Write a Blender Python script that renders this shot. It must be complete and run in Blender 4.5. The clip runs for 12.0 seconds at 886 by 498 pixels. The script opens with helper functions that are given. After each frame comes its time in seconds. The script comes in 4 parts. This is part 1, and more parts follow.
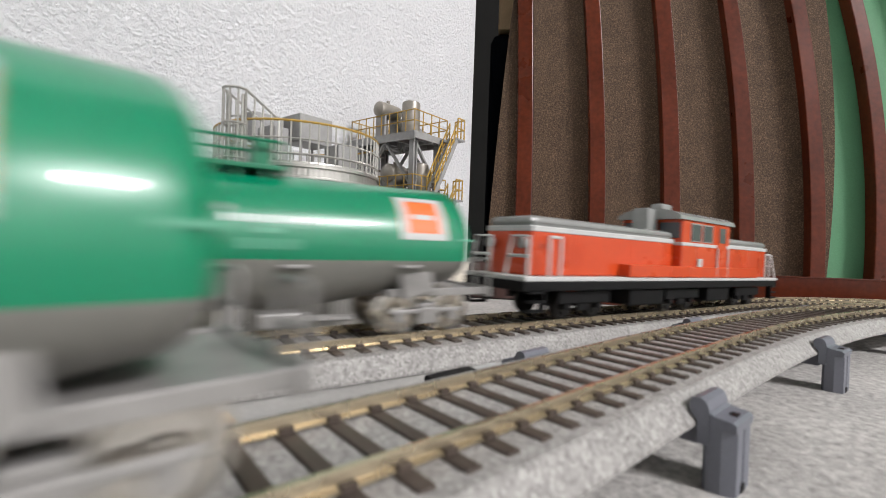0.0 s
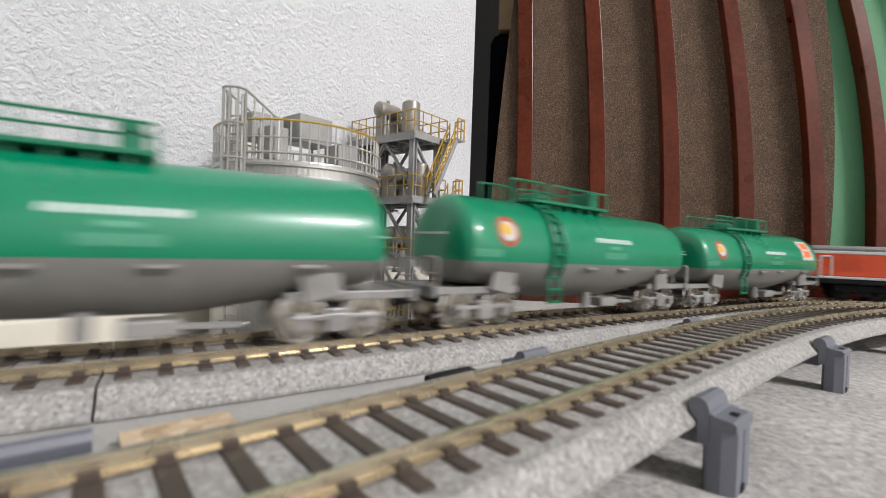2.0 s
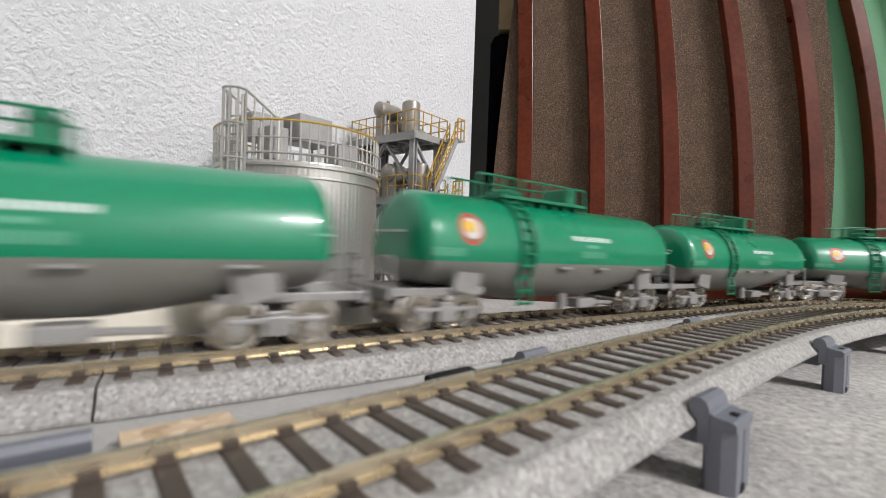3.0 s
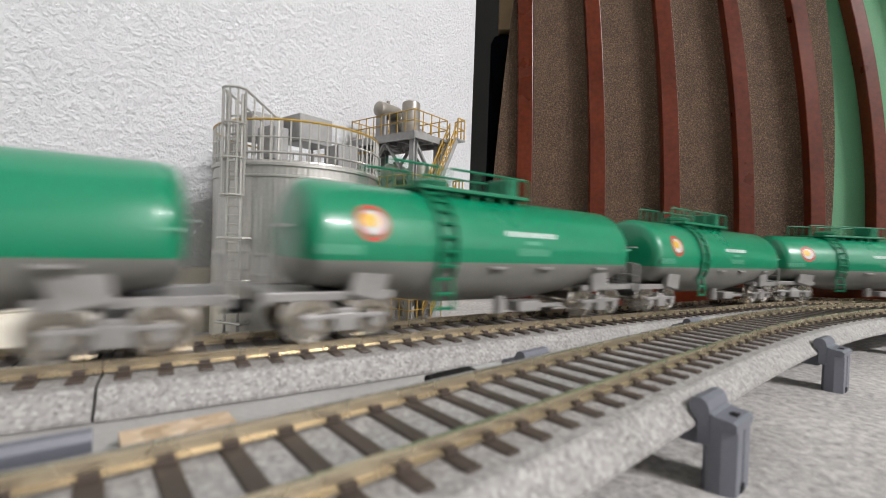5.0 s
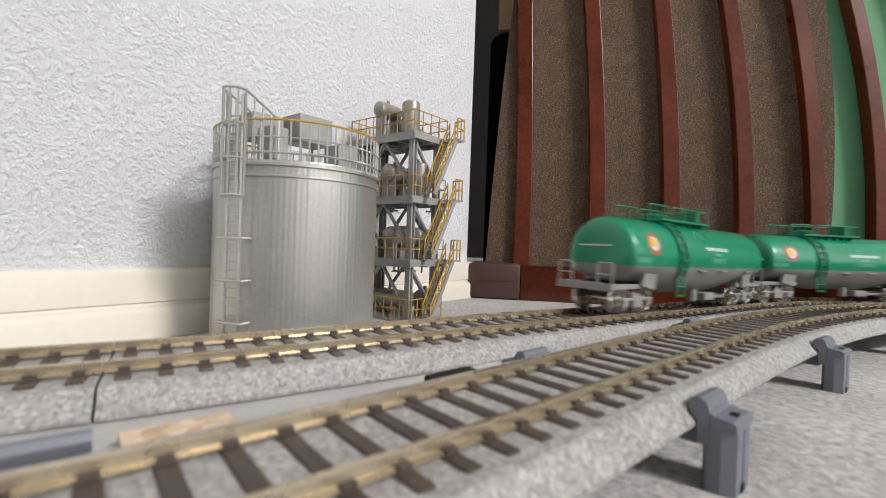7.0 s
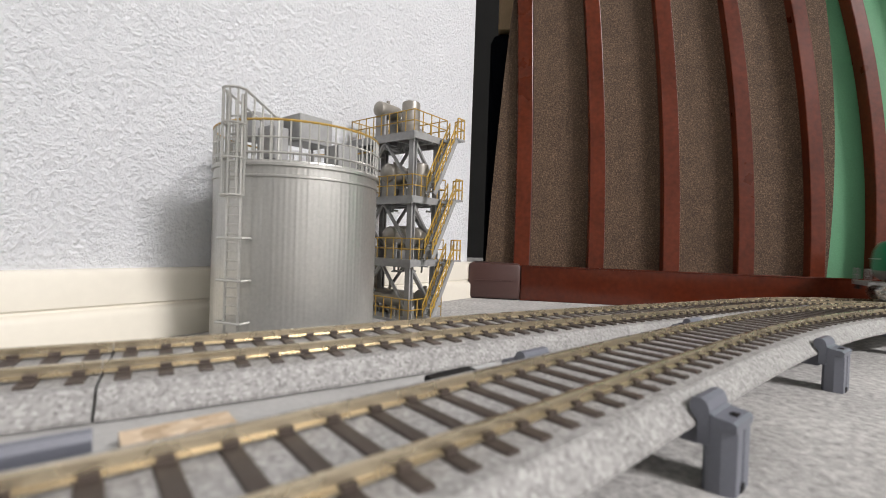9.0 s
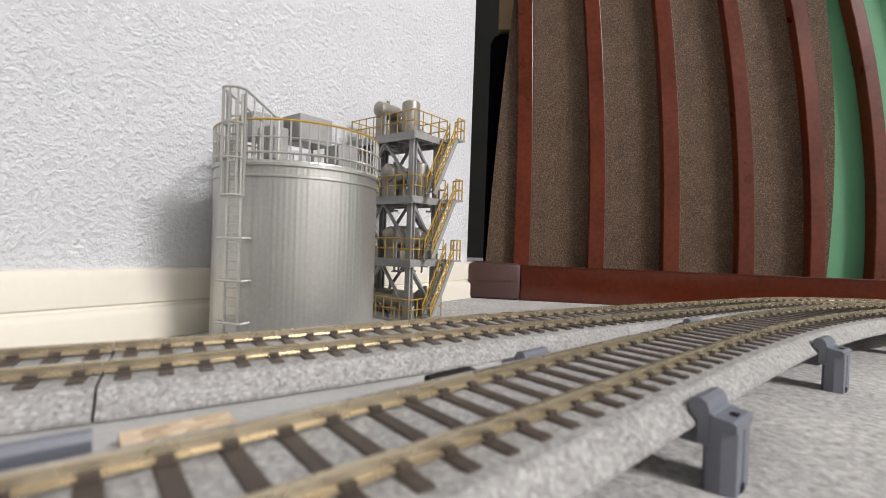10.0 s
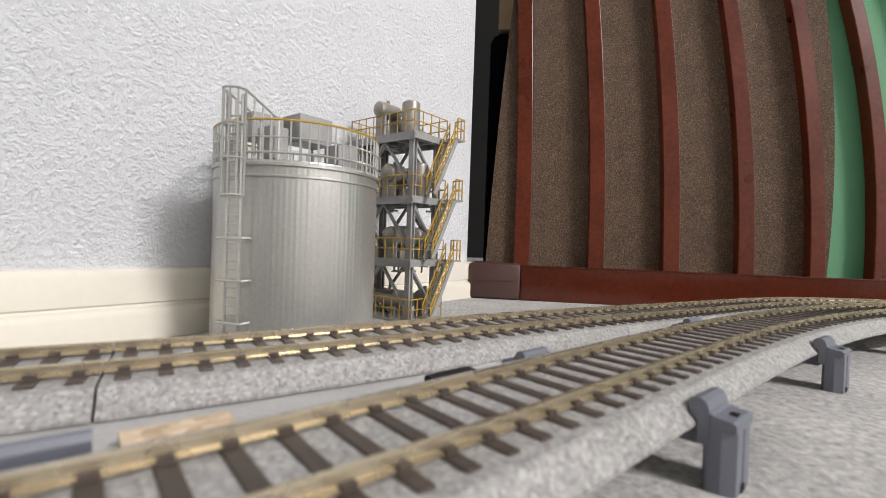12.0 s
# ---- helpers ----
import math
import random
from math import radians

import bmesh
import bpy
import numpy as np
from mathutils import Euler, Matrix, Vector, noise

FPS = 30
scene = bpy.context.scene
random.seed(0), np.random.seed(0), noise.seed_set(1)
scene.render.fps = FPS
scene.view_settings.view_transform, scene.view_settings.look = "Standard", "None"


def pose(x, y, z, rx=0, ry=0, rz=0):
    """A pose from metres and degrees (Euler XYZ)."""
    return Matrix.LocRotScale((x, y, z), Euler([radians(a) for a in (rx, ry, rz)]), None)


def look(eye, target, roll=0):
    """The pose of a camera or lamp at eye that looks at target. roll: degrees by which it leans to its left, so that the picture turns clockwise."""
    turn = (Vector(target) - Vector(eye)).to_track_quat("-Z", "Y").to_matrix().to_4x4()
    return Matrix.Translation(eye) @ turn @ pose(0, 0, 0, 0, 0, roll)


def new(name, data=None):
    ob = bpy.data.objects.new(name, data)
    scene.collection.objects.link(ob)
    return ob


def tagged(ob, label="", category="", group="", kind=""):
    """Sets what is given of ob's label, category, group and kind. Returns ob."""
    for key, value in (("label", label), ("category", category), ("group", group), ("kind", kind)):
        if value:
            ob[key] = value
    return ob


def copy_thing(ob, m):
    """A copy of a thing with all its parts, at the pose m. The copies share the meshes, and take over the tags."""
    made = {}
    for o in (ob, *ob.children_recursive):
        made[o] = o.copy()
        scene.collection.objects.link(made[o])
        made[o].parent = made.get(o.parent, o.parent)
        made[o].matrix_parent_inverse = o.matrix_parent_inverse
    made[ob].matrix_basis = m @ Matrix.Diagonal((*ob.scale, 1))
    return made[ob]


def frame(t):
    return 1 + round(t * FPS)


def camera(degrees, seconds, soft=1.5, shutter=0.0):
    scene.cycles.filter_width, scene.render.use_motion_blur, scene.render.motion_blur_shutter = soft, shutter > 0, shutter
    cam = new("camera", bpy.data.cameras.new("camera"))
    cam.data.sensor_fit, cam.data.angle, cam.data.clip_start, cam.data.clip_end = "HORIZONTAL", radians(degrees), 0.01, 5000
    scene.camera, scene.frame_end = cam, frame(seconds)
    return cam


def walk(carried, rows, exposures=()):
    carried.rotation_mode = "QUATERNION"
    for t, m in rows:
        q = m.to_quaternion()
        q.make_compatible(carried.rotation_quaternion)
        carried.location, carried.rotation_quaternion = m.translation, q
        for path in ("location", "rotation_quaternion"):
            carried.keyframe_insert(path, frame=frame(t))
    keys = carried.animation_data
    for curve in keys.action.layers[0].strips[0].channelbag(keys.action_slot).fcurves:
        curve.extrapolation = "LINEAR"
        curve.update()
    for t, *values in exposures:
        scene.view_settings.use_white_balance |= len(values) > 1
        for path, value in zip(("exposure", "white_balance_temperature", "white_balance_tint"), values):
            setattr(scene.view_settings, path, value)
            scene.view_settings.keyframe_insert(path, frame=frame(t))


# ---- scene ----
cam = camera(88.8, 12.0, soft=0.95, shutter=0.9)
EYE = 0.043
cam.data.dof.use_dof, cam.data.dof.focus_distance, cam.data.dof.aperture_fstop = True, 0.33, 22.0
CAM_POSE = look((0, 0, EYE), (0, 1, EYE - math.tan(radians(0.80))), 2.0)
walk(cam, [(0, CAM_POSE), (12, CAM_POSE)], exposures=[(0, -0.1), (12, -0.1)])

MM = 0.001
STRETCH = [1.0, 1.0]      # length and height factor of the model being built
U = Vector((0.6225, 0.7826, 0))       # along the plaster wall, away from the camera
NW = Vector((-0.7826, 0.6225, 0))     # into the plaster wall
CORNER = Vector((26.1, 373.0, 0))       # outer corner of the plaster wall, mm
RAIL_Z = 18.8

# ---------------------------------------------------------------- light
world = bpy.data.worlds.new("world")
scene.world = world
world.use_nodes = True
world.node_tree.nodes["Background"].inputs[0].default_value = (0.9, 0.95, 1.0, 1)
world.node_tree.nodes["Background"].inputs[1].default_value = 0.25
LAMP_AT = [(2.51, -1.65, 2.36)]


def lamp(at, watts):
    data = bpy.data.lights.new("ceiling_lamp_light", "AREA")
    data.shape, data.size, data.size_y, data.energy, data.color = "RECTANGLE", 0.75, 0.36, watts, (1.0, 0.965, 0.985)
    ob = new("ceiling_lamp_light", data)
    ob.matrix_world = pose(at[0], at[1], at[2] - 0.035, 0, 0, 35)
    return ob


for a, watts in zip(LAMP_AT, (236,)):
    lamp(a, watts)


# ---------------------------------------------------------------- materials
def mat(name, base, rough=0.5, metal=0.0, vary=0.12, scale=60.0, bump=0.0, bscale=400.0, spec=0.5, coat=0.0, island=0.0):
    """Two scales of colour variation, roughness wear and bump, in metres of object space."""
    m = bpy.data.materials.new(name)
    m.use_nodes = True
    nt = m.node_tree
    n, l = nt.nodes, nt.links
    b = n["Principled BSDF"]
    b.inputs["Roughness"].default_value, b.inputs["Metallic"].default_value = rough, metal
    b.inputs["Specular IOR Level"].default_value = spec
    b.inputs["Coat Weight"].default_value = coat
    tc = n.new("ShaderNodeTexCoord")
    big, fine = n.new("ShaderNodeTexNoise"), n.new("ShaderNodeTexNoise")
    big.inputs["Scale"].default_value, big.inputs["Detail"].default_value = scale, 4
    fine.inputs["Scale"].default_value, fine.inputs["Detail"].default_value = bscale, 3
    l.new(tc.outputs["Object"], big.inputs["Vector"])
    l.new(tc.outputs["Object"], fine.inputs["Vector"])
    add = n.new("ShaderNodeMath")
    add.operation = "ADD"
    l.new(big.outputs[0], add.inputs[0])
    l.new(fine.outputs[0], add.inputs[1])
    val = n.new("ShaderNodeMapRange")
    val.inputs[1].default_value, val.inputs[2].default_value = 0.6, 1.4
    val.inputs[3].default_value, val.inputs[4].default_value = 1 - vary, 1 + vary
    l.new(add.outputs[0], val.inputs[0])
    hsv = n.new("ShaderNodeHueSaturation")
    hsv.inputs["Color"].default_value = (*base, 1)
    src = val.outputs[0]
    if island:
        oi = n.new("ShaderNodeObjectInfo")
        r = n.new("ShaderNodeMapRange")
        r.inputs[3].default_value, r.inputs[4].default_value = 1 - island, 1 + island
        l.new(oi.outputs["Random"], r.inputs[0])
        mul = n.new("ShaderNodeMath")
        mul.operation = "MULTIPLY"
        l.new(src, mul.inputs[0])
        l.new(r.outputs[0], mul.inputs[1])
        src = mul.outputs[0]
    l.new(src, hsv.inputs["Value"])
    l.new(hsv.outputs[0], b.inputs["Base Color"])
    rr = n.new("ShaderNodeMapRange")
    rr.inputs[3].default_value, rr.inputs[4].default_value = max(0.02, rough * 0.75), min(1, rough * 1.25)
    l.new(big.outputs[0], rr.inputs[0])
    l.new(rr.outputs[0], b.inputs["Roughness"])
    if bump:
        bp = n.new("ShaderNodeBump")
        bp.inputs["Strength"].default_value, bp.inputs["Distance"].default_value = bump, 0.0006
        l.new(fine.outputs[0], bp.inputs["Height"])
        l.new(bp.outputs[0], b.inputs["Normal"])
    return m


def ramp_mat(name, stops, scale, rough, bump, dist, kind="noise", detail=6, broad_mix=0.28):
    """Speckle from a noise or cell texture through a colour ramp, with bump from the same."""
    m = bpy.data.materials.new(name)
    m.use_nodes = True
    nt = m.node_tree
    n, l = nt.nodes, nt.links
    b = n["Principled BSDF"]
    b.inputs["Roughness"].default_value = rough
    tc = n.new("ShaderNodeTexCoord")
    if kind == "noise":
        t = n.new("ShaderNodeTexNoise")
        t.inputs["Detail"].default_value = detail
        t.inputs["Roughness"].default_value = 0.65
        out = t.outputs[0]
    else:
        t = n.new("ShaderNodeTexVoronoi")
        sep = n.new("ShaderNodeSeparateColor")
        l.new(t.outputs["Color"], sep.inputs[0])
        out = sep.outputs[0]
    t.inputs["Scale"].default_value = scale
    l.new(tc.outputs["Object"], t.inputs["Vector"])
    broad = n.new("ShaderNodeTexNoise")
    broad.inputs["Scale"].default_value, broad.inputs["Detail"].default_value = scale / 12, 4
    l.new(tc.outputs["Object"], broad.inputs["Vector"])
    mix = n.new("ShaderNodeMix")
    mix.inputs[0].default_value = broad_mix
    l.new(out, mix.inputs[2])
    l.new(broad.outputs[0], mix.inputs[3])
    r = n.new("ShaderNodeValToRGB")
    el = r.color_ramp.elements
    while len(el) < len(stops):
        el.new(0.5)
    for e, (p, c) in zip(el, stops):
        e.position, e.color = p, (*c, 1)
    l.new(mix.outputs[0], r.inputs[0])
    l.new(r.outputs[0], b.inputs["Base Color"])
    bp = n.new("ShaderNodeBump")
    bp.inputs["Strength"].default_value, bp.inputs["Distance"].default_value = bump, dist
    l.new(mix.outputs[0], bp.inputs["Height"])
    l.new(bp.outputs[0], b.inputs["Normal"])
    return m


M = {}
M["green"] = mat("green_paint", (0.0, 0.205, 0.098), 0.30, 0, 0.06, 40, 0.02, 900, coat=0.35)
M["green_dark"] = mat("green_plastic", (0.0, 0.16, 0.075), 0.42, 0, 0.1, 60)
M["car_grey"] = mat("grey_paint", (0.19, 0.188, 0.17), 0.38, 0, 0.1, 50)
M["frame_grey"] = mat("light_grey_plastic", (0.25, 0.245, 0.235), 0.34, 0, 0.25, 80)
M["black_steel"] = mat("blackened_steel", (0.02, 0.019, 0.018), 0.4, 0.5, 0.2, 120)
M["spacer"] = mat("pale_grey_plastic", (0.4, 0.395, 0.38), 0.4, 0, 0.15, 60, 0.1, 900)
M["wheel"] = mat("wheel_steel", (0.74, 0.71, 0.66), 0.18, 1.0, 0.1, 200)
M["black"] = mat("black_plastic", (0.006, 0.006, 0.0065), 0.55, 0, 0.2, 80, spec=0.2)
M["white"] = mat("white_print", (0.5, 0.51, 0.5), 0.5, 0, 0.05, 90)
M["soft_print"] = mat("soft_white_print", (0.5, 0.6, 0.56), 0.5, 0, 0.08, 90)
M["faint_print"] = mat("faint_green_print", (0.08, 0.32, 0.2), 0.5, 0, 0.1, 90)
M["red"] = mat("red_print", (0.46, 0.032, 0.016), 0.5, 0, 0.08, 90)
M["yellow"] = mat("yellow_print", (0.62, 0.38, 0.03), 0.5, 0, 0.08, 90)
M["orange"] = mat("orange_print", (0.75, 0.16, 0.03), 0.5, 0, 0.08, 90)
M["loco_red"] = mat("vermilion_paint", (0.55, 0.062, 0.014), 0.28, 0, 0.06, 40, coat=0.1)
M["loco_roof"] = mat("grey_roof_paint", (0.26, 0.27, 0.26), 0.22, 0, 0.08, 50)
M["glass"] = mat("dark_glazing", (0.08, 0.08, 0.085), 0.08, 0, 0.1, 50)
M["rail"] = mat("brass_rail", (0.56, 0.48, 0.34), 0.27, 0.8, 0.12, 120, 0.05, 1500)
M["sleeper"] = mat("brown_sleeper_plastic", (0.06, 0.045, 0.036), 0.55, 0, 0.2, 150, 0.2, 2500, island=0.15)
M["pier"] = mat("blue_grey_plastic", (0.15, 0.157, 0.185), 0.42, 0, 0.1, 60, 0.05, 1500)
M["tan"] = ramp_mat("tan_embossed_board", [(0.2, (0.42, 0.3, 0.18)), (0.5, (0.58, 0.44, 0.29)), (0.8, (0.7, 0.56, 0.4))], 520, 0.4, 0.9, 0.0015, "cell")
M["base"] = mat("cream_baseboard", (0.74, 0.70, 0.60), 0.28, 0, 0.03, 8, 0.02, 300)
M["mahogany"] = mat("mahogany_lacquer", (0.092, 0.0185, 0.007), 0.3, 0, 0.4, 25, 0.06, 300, spec=0.2)
M["mahogany_gloss"] = mat("glossy_mahogany_lacquer", (0.08, 0.0145, 0.0055), 0.14, 0, 0.35, 18, 0.03, 300, spec=0.5)
M["brown_cap"] = mat("brown_plastic_cap", (0.07, 0.035, 0.03), 0.35, 0, 0.12, 40, 0.05, 800)
M["green_felt"] = mat("green_board", (0.09, 0.26, 0.13), 0.7, 0, 0.12, 30, 0.2, 900)
# Near-black: the shade of the gap behind the panel is put into this colour.
M["dark"] = mat("gap_shade_wall", (0.02, 0.02, 0.019), 0.9, 0, 0.2, 10, spec=0.05)
M["navy"] = mat("navy_fabric", (0.004, 0.005, 0.008), 0.95, 0, 0.3, 60, 0.4, 900, spec=0.05)
M["card"] = mat("kraft_cardboard", (0.42, 0.3, 0.17), 0.75, 0, 0.1, 20, 0.1, 500)
M["silver"] = mat("silver_sheet_plastic", (0.49, 0.485, 0.455), 0.33, 0.65, 0.12, 25, 0.05, 800)
M["steel_grey"] = mat("tower_grey_plastic", (0.31, 0.31, 0.305), 0.4, 0.1, 0.15, 90)
M["vessel"] = mat("vessel_grey_plastic", (0.29, 0.27, 0.235), 0.33, 0.3, 0.15, 60)
M["rail_yellow"] = mat("yellow_handrail_plastic", (0.46, 0.29, 0.05), 0.4, 0, 0.15, 120)
# Grey of the unseen walls, kept low so less light bounces back.
M["room_wall"] = mat("unseen_grey_wall", (0.5, 0.5, 0.49), 0.8, 0, 0.05, 4)
M["ceiling"] = mat("white_ceiling", (0.8, 0.8, 0.78), 0.8, 0, 0.03, 4)
M["lampglow"] = mat("lamp_diffuser", (0.9, 0.9, 0.88), 0.5)
M["lampglow"].node_tree.nodes["Principled BSDF"].inputs["Emission Color"].default_value = (1, 0.96, 0.9, 1)
M["lampglow"].node_tree.nodes["Principled BSDF"].inputs["Emission Strength"].default_value = 6
M["ballast"] = ramp_mat("grey_speckled_roadbed", [(0.08, (0.17, 0.165, 0.157)), (0.35, (0.27, 0.263, 0.252)), (0.65, (0.325, 0.317, 0.304)), (0.92, (0.44, 0.43, 0.415))], 1500, 0.6, 0.4, 0.0005, "cell")
M["carpet"] = ramp_mat("grey_floor_carpet", [(0.34, (0.25, 0.243, 0.232)), (0.5, (0.41, 0.40, 0.382)), (0.66, (0.6, 0.586, 0.56))], 430, 0.9, 0.5, 0.0015, "noise", 3)
M["brown_carpet"] = ramp_mat("brown_loop_carpet", [(0.3, (0.030, 0.018, 0.011)), (0.5, (0.076, 0.046, 0.026)), (0.7, (0.21, 0.138, 0.085))], 900, 0.9, 0.8, 0.001, broad_mix=0.12)
M["plaster"] = ramp_mat("white_textured_plaster", [(0.2, (0.72, 0.74, 0.76)), (0.5, (0.82, 0.838, 0.855)), (0.8, (0.87, 0.88, 0.89))], 420, 0.75, 0.85, 0.0042, "noise", 8)


# ---------------------------------------------------------------- mesh helpers, all in millimetres
def box(bm, x0, x1, y0, y1, z0, z1, bev=0.0, m=None):
    r = bmesh.ops.create_cube(bm, size=1)
    vs = r["verts"]
    for v in vs:
        v.co = Vector(((x0 + x1) / 2 + v.co.x * (x1 - x0), (y0 + y1) / 2 + v.co.y * (y1 - y0), (z0 + z1) / 2 + v.co.z * (z1 - z0)))
    if bev:
        es = list({e for v in vs for e in v.link_edges})
        r = bmesh.ops.bevel(bm, geom=es, offset=bev, segments=2, affect="EDGES", profile=0.5)
        vs = list({v for f in r["faces"] for v in f.verts} | {v for v in vs if v.is_valid})
    if m is not None:
        bmesh.ops.transform(bm, matrix=m, verts=vs)
    return bm


def tube(bm, p, q, r, n=6, r2=None):
    p, q = Vector(p), Vector(q)
    d = q - p
    rot = d.to_track_quat("Z", "Y").to_matrix().to_4x4()
    bmesh.ops.create_cone(bm, cap_ends=True, segments=n, radius1=r, radius2=r if r2 is None else r2, depth=d.length, matrix=Matrix.Translation((p + q) / 2) @ rot)
    return bm


def lathe(bm, prof, n=48, m=Matrix.Identity(4), ripple=None):
    """Turns (radius, height) pairs about z."""
    rings = []
    for r, z in prof:
        rings.append([bm.verts.new(m @ Vector(((r + (ripple(i) if ripple and r > 1 else 0)) * math.cos(2 * math.pi * i / n), (r + (ripple(i) if ripple and r > 1 else 0)) * math.sin(2 * math.pi * i / n), z))) for i in range(n)])
    for a, b in zip(rings, rings[1:]):
        for i in range(n):
            bm.faces.new((a[i], a[(i + 1) % n], b[(i + 1) % n], b[i]))
    bm.faces.new(rings[0][::-1])
    bm.faces.new(rings[-1])
    return bm


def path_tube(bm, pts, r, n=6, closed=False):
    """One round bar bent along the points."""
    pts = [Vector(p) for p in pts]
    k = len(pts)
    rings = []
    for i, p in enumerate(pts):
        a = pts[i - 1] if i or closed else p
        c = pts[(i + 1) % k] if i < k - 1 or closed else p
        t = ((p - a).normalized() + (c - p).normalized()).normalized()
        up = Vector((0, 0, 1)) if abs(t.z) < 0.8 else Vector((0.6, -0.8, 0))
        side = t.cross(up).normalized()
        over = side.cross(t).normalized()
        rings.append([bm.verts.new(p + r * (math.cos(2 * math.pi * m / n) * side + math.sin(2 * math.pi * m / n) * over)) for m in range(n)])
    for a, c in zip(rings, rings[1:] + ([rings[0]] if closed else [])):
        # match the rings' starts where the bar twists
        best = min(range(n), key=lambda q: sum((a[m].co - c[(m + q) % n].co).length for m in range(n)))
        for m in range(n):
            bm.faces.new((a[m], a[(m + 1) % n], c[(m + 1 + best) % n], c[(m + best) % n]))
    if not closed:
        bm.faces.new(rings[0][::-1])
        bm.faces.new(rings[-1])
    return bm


def sweep(bm, pts, section, cap=True):
    """A closed section of (offset to the right, height) along plan points with their normals."""
    rings = []
    for (x, y), (nx, ny) in pts:
        rings.append([bm.verts.new((x + nx * o, y + ny * o, z)) for o, z in section])
    k = len(section)
    for a, b in zip(rings, rings[1:]):
        for i in range(k):
            bm.faces.new((a[i], a[(i + 1) % k], b[(i + 1) % k], b[i]))
    if cap:
        bm.faces.new(rings[0][::-1])
        bm.faces.new(rings[-1])
    return bm


def mesh_of(name, bm, material, smooth=False):
    for v in bm.verts:
        v.co *= MM
        v.co.x *= STRETCH[0]
        v.co.z *= STRETCH[1]
    bmesh.ops.recalc_face_normals(bm, faces=bm.faces)
    me = bpy.data.meshes.new(name)
    bm.to_mesh(me)
    bm.free()
    me.materials.append(material)
    if smooth:
        for p in me.polygons:
            p.use_smooth = True
        me.set_sharp_from_angle(angle=radians(35))
    return me


def part(name, bm, material, parent, label="", smooth=False):
    ob = new(name, mesh_of(name, bm, M[material], smooth))
    ob.parent = parent
    if label:
        tagged(ob, label)
    return ob


def thing(name, label, category, at=(0, 0, 0), rz=0.0, group="", kind=""):
    ob = new(name)
    ob.empty_display_size = 0.01
    ob.matrix_world = pose(at[0] * MM, at[1] * MM, at[2] * MM, 0, 0, rz)
    return tagged(ob, label, category, group, kind)


def solid(name, bm, material, label, category, group="", kind="", smooth=False):
    return tagged(new(name, mesh_of(name, bm, M[material], smooth)), label, category, group, kind)


B = bmesh.new

# ---------------------------------------------------------------- the room
WALL_DEG = math.degrees(math.atan2(U.y, U.x))
floor_bm = B()
box(floor_bm, -2200, 4200, -2800, 1400, -20, 0)
solid("floor", floor_bm, "carpet", "light grey speckled short-pile carpet floor", "floor", kind="structure")

WALL = Matrix.Translation(CORNER) @ Matrix.Rotation(math.atan2(U.y, U.x), 4, "Z")   # x along the wall, y into it


def wall_piece(name, x0, x1, y0, y1, z0, z1, material, label, kind="structure", bev=0.0, category="wall"):
    b = B()
    box(b, x0, x1, y0, y1, z0, z1, bev, WALL)
    return solid(name, b, material, label, category, kind=kind, smooth=bev > 0)


wall_piece("wall_west", -3200, 0, 0, 120, 0, 2400, "plaster", "white plaster wall with a rough trowelled texture", bev=15)
b = B()
BOARD = WALL @ Matrix.Translation((-9, 0, 0))
prof = [(0, 0), (-7.0, 0), (-7.0, 10.4), (-6.6, 11.6), (-5.4, 12.6), (-3.8, 13.2), (-3.6, 14.0), (-4.6, 14.8), (-4.6, 25.6), (-4.0, 27.4), (-2.6, 28.3), (0, 28.5)]
rings = []
for x, k in ((-3200, 0), (0, 0)):
    rings.append([b.verts.new(BOARD @ Vector((x, y, z))) for y, z in prof])
rings.append([b.verts.new(BOARD @ Vector((-y * 0.75, y * 0.75, z))) for y, z in prof])
rings.append([b.verts.new(BOARD @ Vector((-y, 2, z))) for y, z in prof])
rings.append([b.verts.new(BOARD @ Vector((-y, 118, z))) for y, z in prof])
for a_, c_ in zip(rings, rings[1:]):
    for i in range(len(prof) - 1):
        b.faces.new((a_[i], a_[i + 1], c_[i + 1], c_[i]))
solid("baseboard", b, "base", "cream moulded baseboard with a groove and rounded lip", "baseboard", kind="structure", smooth=True)

# South and east walls stay out of view, added to limit bounced light.
b = B()
box(b, -2200, 4200, -2860, -2800, 0, 2400)
solid("wall_south", b, "room_wall", "unseen pale grey wall added to close the room", "wall", kind="structure")
b = B()
box(b, 4200, 4260, -2860, 1460, 0, 2400)
solid("wall_east", b, "room_wall", "unseen pale grey wall added to close the room", "wall", kind="structure")
# Wall added behind the panel; its colour carries the dark of the gap.
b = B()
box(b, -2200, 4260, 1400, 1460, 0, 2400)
solid("wall_north", b, "dark", "near-black wall added for the shaded gap behind the panel", "wall", kind="structure")
# Ceiling out of view, added to close the room and bounce lamp light.
b = B()
box(b, -2260, 4260, -2860, 1460, 2400, 2440)
solid("ceiling", b, "ceiling", "unseen white ceiling added to close the room", "ceiling", kind="structure")
for a in LAMP_AT:
    th = thing("ceiling_lamp", "white rectangular ceiling lamp with a glowing diffuser", "lamp", (a[0] * 1000, a[1] * 1000, a[2] * 1000), 35, group="ceiling lamps")
    b = B()
    box(b, -400, 400, -205, 205, 0, 40, 6)
    part("housing", b, "ceiling", th)
    b = B()
    box(b, -380, 380, -185, 185, -14, -1, 4)
    part("diffuser", b, "lampglow", th)

